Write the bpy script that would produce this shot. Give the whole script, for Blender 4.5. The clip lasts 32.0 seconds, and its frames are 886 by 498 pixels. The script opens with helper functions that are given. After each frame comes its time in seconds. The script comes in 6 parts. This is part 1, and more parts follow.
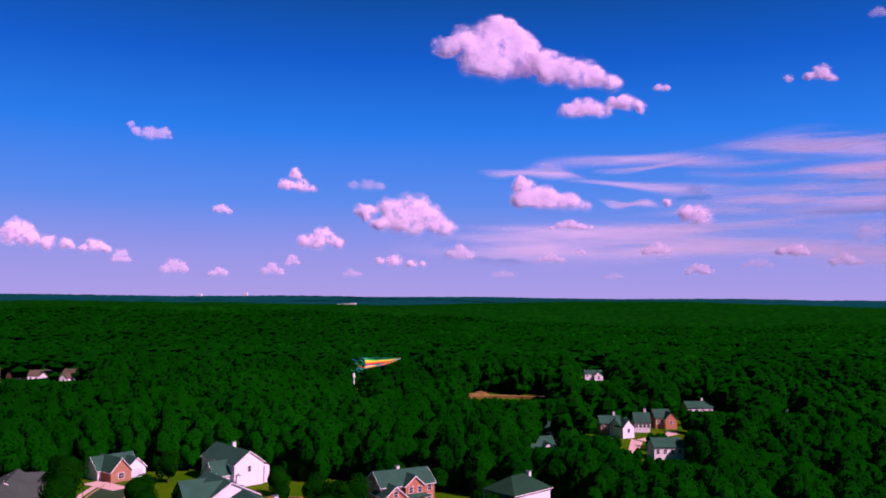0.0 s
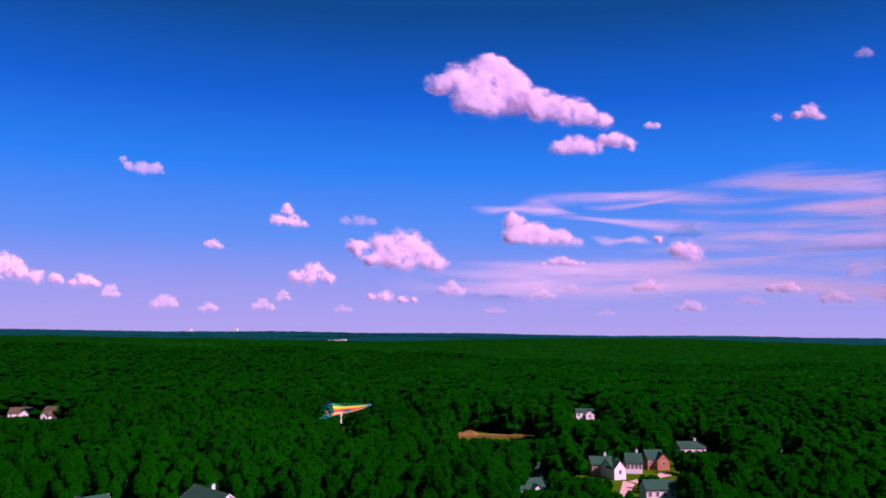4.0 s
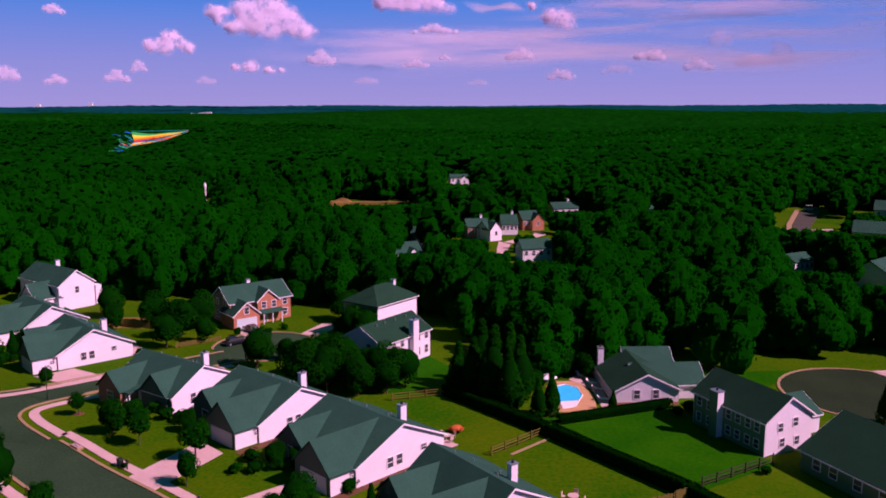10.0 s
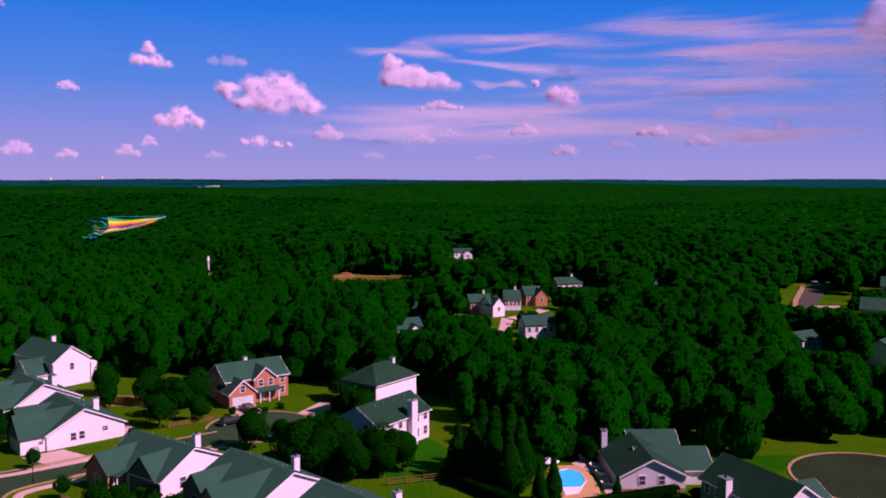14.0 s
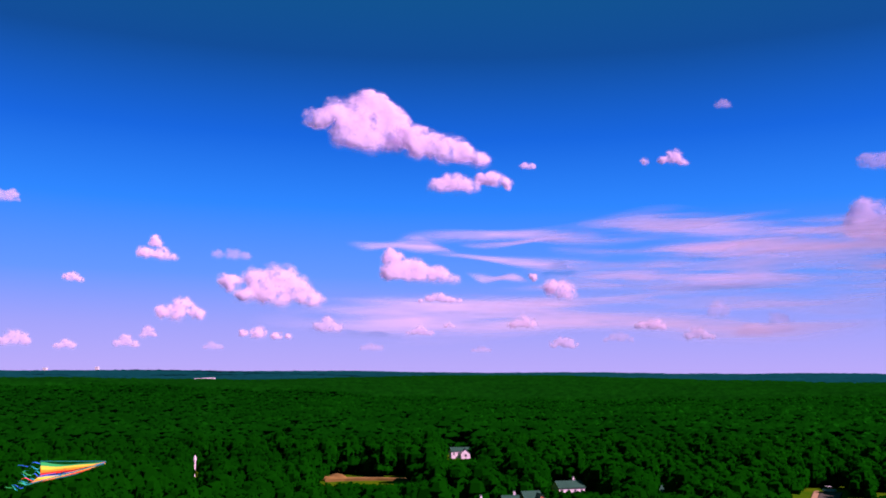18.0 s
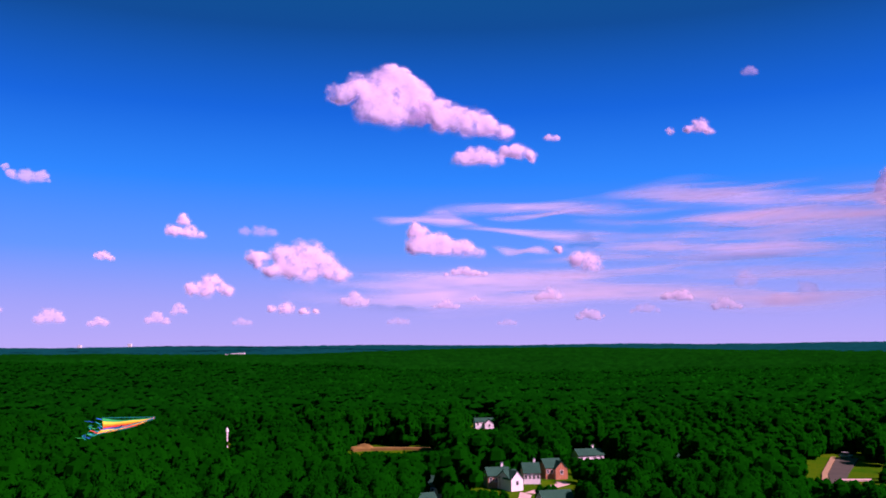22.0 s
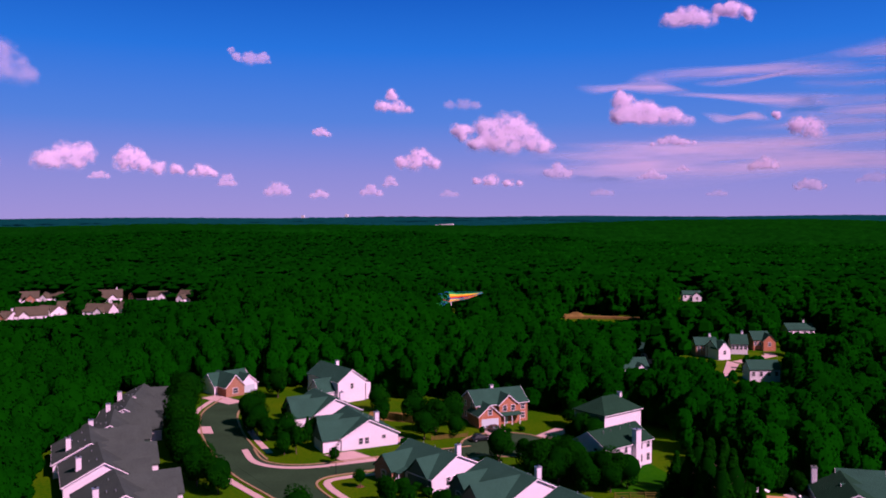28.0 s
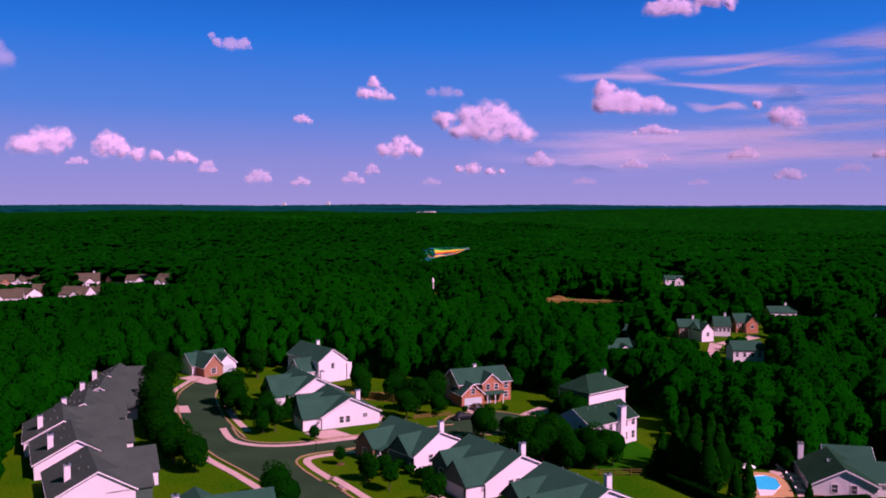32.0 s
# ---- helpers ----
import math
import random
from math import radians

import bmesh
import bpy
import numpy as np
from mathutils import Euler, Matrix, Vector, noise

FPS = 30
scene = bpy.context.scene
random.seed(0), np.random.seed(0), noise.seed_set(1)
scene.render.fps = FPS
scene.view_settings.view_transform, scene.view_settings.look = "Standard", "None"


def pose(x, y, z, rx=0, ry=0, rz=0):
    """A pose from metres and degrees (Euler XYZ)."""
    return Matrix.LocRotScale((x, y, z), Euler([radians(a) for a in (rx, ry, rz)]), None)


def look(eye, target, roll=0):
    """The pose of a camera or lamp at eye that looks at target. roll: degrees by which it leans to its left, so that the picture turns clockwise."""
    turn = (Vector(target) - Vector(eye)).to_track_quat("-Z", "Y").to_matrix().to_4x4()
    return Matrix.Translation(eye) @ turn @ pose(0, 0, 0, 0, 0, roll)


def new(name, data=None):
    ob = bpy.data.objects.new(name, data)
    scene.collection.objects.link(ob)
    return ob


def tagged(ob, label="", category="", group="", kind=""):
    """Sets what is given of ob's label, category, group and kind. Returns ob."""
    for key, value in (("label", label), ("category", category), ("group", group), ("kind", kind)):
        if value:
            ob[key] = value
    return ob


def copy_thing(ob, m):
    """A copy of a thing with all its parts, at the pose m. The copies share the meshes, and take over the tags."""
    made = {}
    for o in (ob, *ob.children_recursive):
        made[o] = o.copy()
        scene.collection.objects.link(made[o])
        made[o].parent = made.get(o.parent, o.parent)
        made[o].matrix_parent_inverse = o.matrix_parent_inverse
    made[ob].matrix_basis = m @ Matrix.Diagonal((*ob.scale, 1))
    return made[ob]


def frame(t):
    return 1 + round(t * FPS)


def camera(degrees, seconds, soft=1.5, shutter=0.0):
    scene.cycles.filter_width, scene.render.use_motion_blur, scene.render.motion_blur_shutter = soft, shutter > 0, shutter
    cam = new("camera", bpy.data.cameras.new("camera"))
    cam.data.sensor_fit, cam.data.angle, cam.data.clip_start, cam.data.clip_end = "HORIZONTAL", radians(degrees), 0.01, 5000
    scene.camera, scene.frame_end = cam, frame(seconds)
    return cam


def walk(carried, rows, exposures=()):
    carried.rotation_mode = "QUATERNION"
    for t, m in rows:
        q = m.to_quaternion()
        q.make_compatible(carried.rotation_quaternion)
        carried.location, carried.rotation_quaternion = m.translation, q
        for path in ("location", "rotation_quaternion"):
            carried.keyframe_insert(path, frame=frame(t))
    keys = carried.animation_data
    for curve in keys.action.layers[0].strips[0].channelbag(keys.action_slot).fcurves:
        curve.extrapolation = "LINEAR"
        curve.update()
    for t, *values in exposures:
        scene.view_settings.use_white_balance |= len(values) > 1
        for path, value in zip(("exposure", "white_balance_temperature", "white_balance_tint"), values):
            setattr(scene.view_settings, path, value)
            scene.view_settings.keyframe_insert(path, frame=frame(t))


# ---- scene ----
KELVIN, TINT = 6500, 22
cam = camera(55.6, 32.0, soft=1.8)

# seconds, place, then yaw, pitch and roll in degrees
def at(x, y, z, yaw, pitch, roll):
    return look((x, y, z), (x - math.sin(radians(yaw)) * math.cos(radians(pitch)), y + math.cos(radians(yaw)) * math.cos(radians(pitch)), z + math.sin(radians(pitch))), roll)


walk(cam, [
    (0.0, at(-1.14, -19.07, 48.41, 8.88, 3.21, 0.49)),
    (0.5, at(-0.17, -18.22, 49.02, 8.90, 6.87, 0.67)),
    (1.0, at(0.00, -17.59, 49.19, 8.71, 7.02, 0.75)),
    (1.5, at(-0.36, -17.81, 48.67, 8.59, 5.35, 0.54)),
    (2.0, at(-0.50, -17.53, 48.65, 8.51, 5.06, 0.49)),
    (2.5, at(-0.38, -16.88, 48.73, 8.41, 5.24, 0.50)),
    (4.5, at(-0.63, -13.55, 48.82, 8.26, 5.68, 0.75)),
    (5.0, at(-0.99, -11.42, 48.37, 8.10, 4.13, 0.76)),
    (5.5, at(-1.10, -7.92, 48.05, 8.01, 2.06, 0.50)),
    (6.0, at(-1.49, -6.51, 47.69, 7.88, 0.74, 0.23)),
    (6.5, at(-1.81, -6.44, 47.31, 7.82, -0.75, 0.01)),
    (7.0, at(-2.27, -4.93, 46.57, 7.79, -2.69, 0.19)),
    (7.5, at(-0.93, 2.48, 45.64, 1.04, -3.66, -0.02)),
    (8.0, at(-0.85, 4.63, 44.69, -0.81, -4.75, 0.21)),
    (8.5, at(-1.15, 4.09, 44.71, -0.67, -6.59, 0.08)),
    (9.0, at(-1.43, 3.66, 44.68, -0.56, -7.63, -0.03)),
    (9.5, at(-1.83, 3.22, 44.62, -0.49, -9.42, -0.03)),
    (10.0, at(-1.84, 2.90, 44.72, -0.32, -9.70, -0.05)),
    (10.5, at(-2.53, 2.00, 44.85, -0.27, -13.01, 0.03)),
    (11.0, at(-2.90, 1.61, 45.10, -0.25, -15.22, 0.25)),
    (11.5, at(-3.29, 1.51, 45.23, -0.45, -17.01, 0.19)),
    (12.0, at(-3.63, 1.48, 45.18, -0.73, -18.87, 0.47)),
    (12.5, at(-3.80, 1.59, 45.06, -0.86, -19.86, 0.38)),
    (13.0, at(-3.21, 2.25, 45.07, -0.61, -17.22, 0.14)),
    (13.5, at(-1.90, 3.45, 45.20, -0.10, -11.12, 0.25)),
    (14.0, at(-0.89, 4.92, 45.32, 0.04, -4.74, 0.10)),
    (14.5, at(-0.91, 4.96, 45.33, 0.12, -4.67, 0.41)),
    (15.0, at(-0.07, 6.31, 45.50, 0.12, -1.14, 0.36)),
    (15.5, at(1.31, 7.12, 45.79, 0.83, 3.58, -0.05)),
    (17.5, at(0.24, 8.56, 47.29, 0.00, 8.05, 0.52)),
    (18.0, at(0.16, 8.63, 47.53, 0.04, 8.27, 0.38)),
    (18.5, at(0.51, 7.98, 47.76, 0.16, 8.52, 0.21)),
    (19.0, at(0.84, 6.27, 47.34, 0.42, 7.23, -0.21)),
    (19.5, at(0.89, 4.68, 47.07, 0.72, 5.99, -0.22)),
    (20.0, at(1.25, 3.86, 47.15, 0.88, 5.86, -0.12)),
    (20.5, at(1.66, 3.10, 47.18, 1.01, 6.10, -0.18)),
    (21.0, at(1.93, 2.53, 47.37, 1.14, 6.37, -0.29)),
    (21.5, at(2.39, 1.73, 47.44, 1.48, 6.59, -0.46)),
    (22.0, at(2.53, 0.64, 47.36, 1.80, 6.47, -0.28)),
    (22.5, at(2.46, -0.51, 47.49, 1.96, 6.44, -0.16)),
    (23.0, at(2.62, -1.73, 47.69, 2.11, 6.69, -0.30)),
    (23.5, at(2.21, -3.90, 47.72, 2.30, 5.87, -0.27)),
    (24.0, at(2.03, -7.11, 48.14, 2.55, 5.71, -0.39)),
    (24.5, at(2.85, -13.29, 49.96, 10.30, 2.43, -0.30)),
    (25.0, at(2.31, -20.39, 49.84, 15.73, 1.11, -0.23)),
    (25.5, at(1.99, -22.80, 49.94, 16.29, -0.24, -0.21)),
    (26.0, at(1.61, -23.57, 50.03, 16.17, -1.97, -0.22)),
    (26.5, at(1.29, -23.67, 50.15, 16.03, -2.27, -0.10)),
    (28.5, at(0.94, -22.00, 49.94, 15.38, -2.30, -0.19)),
    (29.0, at(0.85, -21.66, 49.88, 15.31, -2.35, -0.18)),
    (29.5, at(0.68, -21.20, 49.58, 15.12, -2.56, -0.16)),
    (30.0, at(0.57, -20.93, 49.18, 14.92, -2.68, -0.15)),
    (30.5, at(0.53, -20.35, 48.65, 14.71, -2.68, -0.05)),
    (31.0, at(0.19, -19.79, 48.01, 14.47, -2.84, 0.05)),
    (31.5, at(0.11, -19.58, 47.55, 14.33, -2.73, -0.05)),
    (32.0, at(-0.12, -19.43, 46.99, 14.26, -3.06, 0.11)),
], exposures=[(t, e, KELVIN, TINT) for t, e in ((0.0, 0.55), (1.0, 0.82), (2.0, 0.68), (5.0, 0.66), (7.0, 0.44), (9.0, 0.36), (11.0, 0.44), (12.0, 0.58), (13.0, 0.54), (14.5, 0.38), (17.5, 0.84), (22.0, 0.82), (24.0, 0.80), (25.5, 0.33), (32.0, 0.33))])

# ---- world and sun ----
SUN_DIR = Vector((0.95, -0.38, 0.93)).normalized()
world = bpy.data.worlds.new("sky")
scene.world = world
world.use_nodes = True
wn, wl = world.node_tree.nodes, world.node_tree.links
wn.clear()
sky = wn.new("ShaderNodeTexSky")
sky.sky_type = "NISHITA"
sky.sun_disc = False
sky.sun_elevation = math.asin(SUN_DIR.z)
sky.sun_rotation = math.atan2(SUN_DIR.x, SUN_DIR.y)
sky.altitude, sky.air_density, sky.dust_density, sky.ozone_density = 200, 1.0, 0.3, 3.0
coord = wn.new("ShaderNodeTexCoord")
sep = wn.new("ShaderNodeSeparateXYZ")
ramp = wn.new("ShaderNodeValToRGB")
mixs = wn.new("ShaderNodeMix")
mixs.data_type = "RGBA"
bg = wn.new("ShaderNodeBackground")
out = wn.new("ShaderNodeOutputWorld")
wl.new(coord.outputs["Generated"], sep.inputs[0])
wl.new(sep.outputs["Z"], ramp.inputs["Fac"])
SKY_STOPS = ((0.0, (4.6, 4.0, 9.0)), (0.05, (3.3, 3.6, 9.1)), (0.11, (1.1, 3.1, 9.6)), (0.19, (0.14, 2.4, 9.6)), (0.27, (0.0, 1.3, 7.0)), (0.36, (0.0, 0.70, 3.0)), (0.55, (0.0, 1.1, 1.8)), (1.0, (0.0, 1.2, 1.5)))
cr = ramp.color_ramp
while len(cr.elements) < len(SKY_STOPS):
    cr.elements.new(0.5)
for el, (p, c) in zip(cr.elements, SKY_STOPS):
    el.position, el.color = p, (*c, 1)
mixs.inputs["Factor"].default_value = 0.975
wl.new(sky.outputs[0], mixs.inputs["A"])
wl.new(ramp.outputs[0], mixs.inputs["B"])
# the sky dims away from the sun's side, added to deepen shade on walls facing there
side = wn.new("ShaderNodeVectorMath")
side.operation = "DOT_PRODUCT"
side.inputs[1].default_value = (0.8, 0.6, 0.0)
deep = wn.new("ShaderNodeMapRange")
deep.interpolation_type = "SMOOTHSTEP"
deep.inputs["From Min"].default_value, deep.inputs["From Max"].default_value, deep.inputs["To Min"].default_value = -0.85, -0.12, 0.3
tone = wn.new("ShaderNodeVectorMath")
tone.operation = "SCALE"
wl.new(coord.outputs["Generated"], side.inputs[0])
wl.new(side.outputs["Value"], deep.inputs["Value"])
wl.new(mixs.outputs["Result"], tone.inputs[0])
wl.new(deep.outputs[0], tone.inputs["Scale"])
wl.new(tone.outputs[0], bg.inputs["Color"])
bg.inputs["Strength"].default_value = 0.058
wl.new(bg.outputs[0], out.inputs["Surface"])

sun = new("sun", bpy.data.lights.new("sun", "SUN"))
sun.data.energy, sun.data.angle, sun.data.color = 5.0, radians(0.5), (1.0, 0.66, 0.84)
sun.matrix_world = look(SUN_DIR * 300, (0, 0, 0))


# ---- materials ----
def mat(name, color, rough=0.8, metal=0.0, vary=0.25, scale=0.4, fine=8.0, bump=0.0, color2=None, rand=0.0, island=0.0, spec=0.3):
    """Two scales of noise vary the colour; a finer one gives the relief."""
    m = bpy.data.materials.new(name)
    m.use_nodes = True
    n, l = m.node_tree.nodes, m.node_tree.links
    b = n["Principled BSDF"]
    b.inputs["Roughness"].default_value, b.inputs["Metallic"].default_value = rough, metal
    b.inputs["Specular IOR Level"].default_value = spec
    geo = n.new("ShaderNodeNewGeometry")
    big, small = n.new("ShaderNodeTexNoise"), n.new("ShaderNodeTexNoise")
    big.inputs["Scale"].default_value, small.inputs["Scale"].default_value = scale, fine
    big.inputs["Detail"].default_value, small.inputs["Detail"].default_value = 4, 3
    l.new(geo.outputs["Position"], big.inputs["Vector"])
    l.new(geo.outputs["Position"], small.inputs["Vector"])
    add = n.new("ShaderNodeMath")
    add.operation = "ADD"
    l.new(big.outputs["Fac"], add.inputs[0])
    l.new(small.outputs["Fac"], add.inputs[1])
    last = add.outputs[0]
    for amount, source in ((rand, "obj"), (island, "isl")):
        if amount:
            src = n.new("ShaderNodeObjectInfo").outputs["Random"] if source == "obj" else geo.outputs["Random Per Island"]
            ma = n.new("ShaderNodeMath")
            ma.operation = "MULTIPLY_ADD"
            ma.inputs[1].default_value = amount
            l.new(src, ma.inputs[0])
            l.new(last, ma.inputs[2])
            last = ma.outputs[0]
    r = n.new("ShaderNodeMapRange")
    r.inputs["From Min"].default_value, r.inputs["From Max"].default_value = 0.6, 1.4 + rand + island
    l.new(last, r.inputs["Value"])
    mx = n.new("ShaderNodeMix")
    mx.data_type = "RGBA"
    c2 = color2 or tuple(min(1, c * (1 + vary)) for c in color)
    c1 = color if color2 else tuple(c * (1 - vary) for c in color)
    mx.inputs["A"].default_value, mx.inputs["B"].default_value = (*c1, 1), (*c2, 1)
    l.new(r.outputs[0], mx.inputs["Factor"])
    l.new(mx.outputs["Result"], b.inputs["Base Color"])
    if bump:
        bp = n.new("ShaderNodeBump")
        bp.inputs["Strength"].default_value, bp.inputs["Distance"].default_value = 0.6, bump
        l.new(small.outputs["Fac"], bp.inputs["Height"])
        l.new(bp.outputs[0], b.inputs["Normal"])
    return m


def lined(m, axis, period, depth, dark=0.75):
    """Adds courses (siding boards, shingle rows) along an axis as fine relief and a thin darker line."""
    n, l = m.node_tree.nodes, m.node_tree.links
    b = n["Principled BSDF"]
    tc = n.new("ShaderNodeTexCoord")
    s = n.new("ShaderNodeSeparateXYZ")
    l.new(tc.outputs["Object"], s.inputs[0])
    d = n.new("ShaderNodeMath")
    d.operation = "MULTIPLY"
    d.inputs[1].default_value = 1 / period
    l.new(s.outputs[axis], d.inputs[0])
    fr = n.new("ShaderNodeMath")
    fr.operation = "FRACT"
    l.new(d.outputs[0], fr.inputs[0])
    lt = n.new("ShaderNodeMath")
    lt.operation = "LESS_THAN"
    lt.inputs[1].default_value = 0.12
    l.new(fr.outputs[0], lt.inputs[0])
    old = b.inputs["Base Color"].links[0].from_socket
    mx = n.new("ShaderNodeMix")
    mx.data_type, mx.blend_type = "RGBA", "MULTIPLY"
    l.new(lt.outputs[0], mx.inputs["Factor"])
    l.new(old, mx.inputs["A"])
    mx.inputs["B"].default_value = (dark, dark, dark, 1)
    l.new(mx.outputs["Result"], b.inputs["Base Color"])
    bp = n.new("ShaderNodeBump")
    bp.inputs["Distance"].default_value = depth
    l.new(fr.outputs[0], bp.inputs["Height"])
    l.new(bp.outputs[0], b.inputs["Normal"])
    return m


def bricked(m, scale):
    n, l = m.node_tree.nodes, m.node_tree.links
    b = n["Principled BSDF"]
    t = n.new("ShaderNodeTexBrick")
    t.inputs["Scale"].default_value = scale
    t.inputs["Color1"].default_value, t.inputs["Color2"].default_value = (0.48, 0.17, 0.085, 1), (0.36, 0.12, 0.065, 1)
    t.inputs["Mortar"].default_value = (0.5, 0.42, 0.36, 1)
    t.inputs["Mortar Size"].default_value = 0.012
    tc = n.new("ShaderNodeTexCoord")
    mp = n.new("ShaderNodeMapping")
    mp.inputs["Rotation"].default_value = (radians(90), 0, 0)
    l.new(tc.outputs["Object"], mp.inputs[0])
    l.new(mp.outputs[0], t.inputs["Vector"])
    old = b.inputs["Base Color"].links[0].from_socket
    mx = n.new("ShaderNodeMix")
    mx.data_type = "RGBA"
    mx.inputs["Factor"].default_value = 0.55
    l.new(old, mx.inputs["A"])
    l.new(t.outputs["Color"], mx.inputs["B"])
    l.new(mx.outputs["Result"], b.inputs["Base Color"])
    return m


SIDING = lined(mat("white_siding", (0.84, 0.73, 0.79), 0.6, vary=0.05, scale=0.3, fine=3), "Z", 0.15, 0.02, 0.9)


def leafy(m, share=0.4, rounded=True):
    """Lets light shine through the leaves; rounded ones are shaded by their crown's swell (the attribute "swell")."""
    n, l = m.node_tree.nodes, m.node_tree.links
    b = n["Principled BSDF"]
    if rounded:
        at, vt = n.new("ShaderNodeAttribute"), n.new("ShaderNodeVectorTransform")
        at.attribute_name = "swell"
        vt.vector_type, vt.convert_from, vt.convert_to = "NORMAL", "OBJECT", "WORLD"
        l.new(at.outputs["Vector"], vt.inputs[0])
        l.new(vt.outputs[0], b.inputs["Normal"])
    t, mx = n.new("ShaderNodeBsdfTranslucent"), n.new("ShaderNodeMixShader")
    l.new(b.inputs["Base Color"].links[0].from_socket, t.inputs["Color"])
    mx.inputs["Fac"].default_value = share
    l.new(b.outputs[0], mx.inputs[1])
    l.new(t.outputs[0], mx.inputs[2])
    l.new(mx.outputs[0], n["Material Output"].inputs["Surface"])
    return m


# stands for white siding in shade: the shade is put into the colour
SHADE_SIDING = lined(mat("shaded_siding", (0.10, 0.20, 0.09), 0.6, vary=0.06, scale=0.3, fine=3), "Z", 0.15, 0.02, 0.9)
TRIM = mat("white_trim", (0.80, 0.70, 0.74), 0.5, vary=0.04)
BRICK = bricked(mat("red_brick", (0.38, 0.125, 0.052), 0.85, vary=0.2, scale=1.5, fine=9, bump=0.01), 4.0)
# front siding, dark because the fronts' shade is put into its colour
SHADED_FRONT = lined(mat("shaded_front_siding", (0.065, 0.11, 0.085), 0.7, vary=0.1, scale=0.5, fine=4), "Z", 0.15, 0.02, 0.9)
TAN_BRICK = bricked(mat("tan_brick", (0.20, 0.125, 0.07), 0.85, vary=0.2, scale=1.5, fine=9, bump=0.01), 4.0)
SHINGLE = lined(mat("slate_shingle", (0.024, 0.076, 0.051), 0.9, vary=0.20, scale=0.3, fine=4, spec=0.1), "Z", 0.12, 0.012, 0.82)
# darker copy of the slate shingle: shade on roof slopes is in its colour
SHINGLE_GREEN = lined(mat("green_grey_shingle", (0.012, 0.045, 0.024), 0.9, vary=0.20, scale=0.3, fine=4, spec=0.1), "Z", 0.12, 0.012, 0.82)
# slate shingle made lighter: lens veil over this row is put into the colour
SHINGLE_VEILED = lined(mat("veiled_shingle", (0.050, 0.066, 0.056), 0.9, vary=0.22, scale=0.3, fine=4, spec=0.1), "Z", 0.12, 0.012, 0.82)
SHINGLE_TAN = mat("tan_shingle", (0.082, 0.066, 0.042), 0.9, vary=0.2, scale=0.4, fine=5)
ASPHALT = mat("asphalt", (0.027, 0.054, 0.026), 0.95, vary=0.32, scale=0.12, fine=3, bump=0.01, spec=0.02)
CONCRETE = mat("concrete", (0.54, 0.35, 0.33), 0.85, vary=0.12, scale=0.4, fine=4, bump=0.005)
BROWN_ASPHALT = mat("brown_asphalt", (0.021, 0.034, 0.016), 0.95, vary=0.3, scale=0.12, fine=3, bump=0.01, spec=0.02)
FAR_STREET = mat("pale_asphalt", (0.070, 0.062, 0.048), 0.9, vary=0.25, scale=0.12, fine=3, spec=0.1)
CURB = mat("kerb_concrete", (0.31, 0.20, 0.105), 0.85, vary=0.15, scale=0.8, fine=4)
GLASS = mat("window_glass", (0.05, 0.055, 0.06), 0.1, vary=0.1, spec=0.6)
DOOR = mat("painted_door", (0.50, 0.55, 0.58), 0.5, vary=0.04)
WOOD = mat("fence_wood", (0.125, 0.096, 0.014), 0.85, vary=0.3, scale=0.6, fine=7, rand=0.6)
DARKWOOD = mat("dark_fence_wood", (0.036, 0.040, 0.014), 0.85, vary=0.3, scale=0.6, fine=7, rand=0.4)
BARK = mat("bark", (0.09, 0.06, 0.04), 0.95, vary=0.3, scale=2, fine=12, bump=0.03)
MULCH = mat("mulch", (0.11, 0.048, 0.02), 0.95, vary=0.35, scale=1.2, fine=8, bump=0.03)
CLAY = mat("bare_clay", (0.20, 0.115, 0.026), 0.95, vary=0.3, scale=0.2, fine=2)
CORE = leafy(mat("inner_leaves", (0.001, 0.022, 0.001), 0.85, color2=(0.002, 0.042, 0.001), scale=0.3, fine=2, spec=0.0), rounded=False)
LEAF = leafy(mat("leaves", (0.001, 0.024, 0.0008), 0.85, color2=(0.004, 0.057, 0.001), scale=0.12, fine=0.7, island=0.25, rand=0.3, spec=0.0), 0.25)
HEDGE_LEAF = leafy(mat("hedge_leaves", (0.0008, 0.011, 0.0006), 0.85, color2=(0.002, 0.026, 0.0008), scale=0.12, fine=0.7, island=0.25, rand=0.3, spec=0.0), 0.25)
FOREST = leafy(mat("forest_leaves", (0.0005, 0.034, 0.0006), 0.85, color2=(0.0020, 0.088, 0.0008), scale=0.012, fine=0.09, island=0.12, spec=0.0), 0.45)
# slightly bluer copy of forest_leaves, distance haze put into the colour
HAZED_LEAVES = leafy(mat("hazed_forest_leaves", (0.0006, 0.038, 0.0010), 0.85, color2=(0.0018, 0.084, 0.0014), scale=0.012, fine=0.06, island=0.08, spec=0.0), 0.45)
# teal, not green: haze at the horizon is painted into this colour
HAZED_WOODS = mat("hazed_forest", (0.001, 0.036, 0.038), 0.9, color2=(0.003, 0.056, 0.058), scale=0.012, fine=0.09, spec=0.0)
STONE = mat("field_stone", (0.28, 0.24, 0.12), 0.9, vary=0.3, scale=2, fine=9, bump=0.02, rand=0.5)
CANOPY_GREEN = mat("canopy_green", (0.0006, 0.021, 0.0010), 0.9, color2=(0.0016, 0.050, 0.0014), scale=0.016, fine=0.09, spec=0.0)
LAWN = mat("lawn", (0.003, 0.078, 0.000), 0.95, color2=(0.080, 0.116, 0.001), scale=0.07, fine=1.7, bump=0.012, spec=0.02)
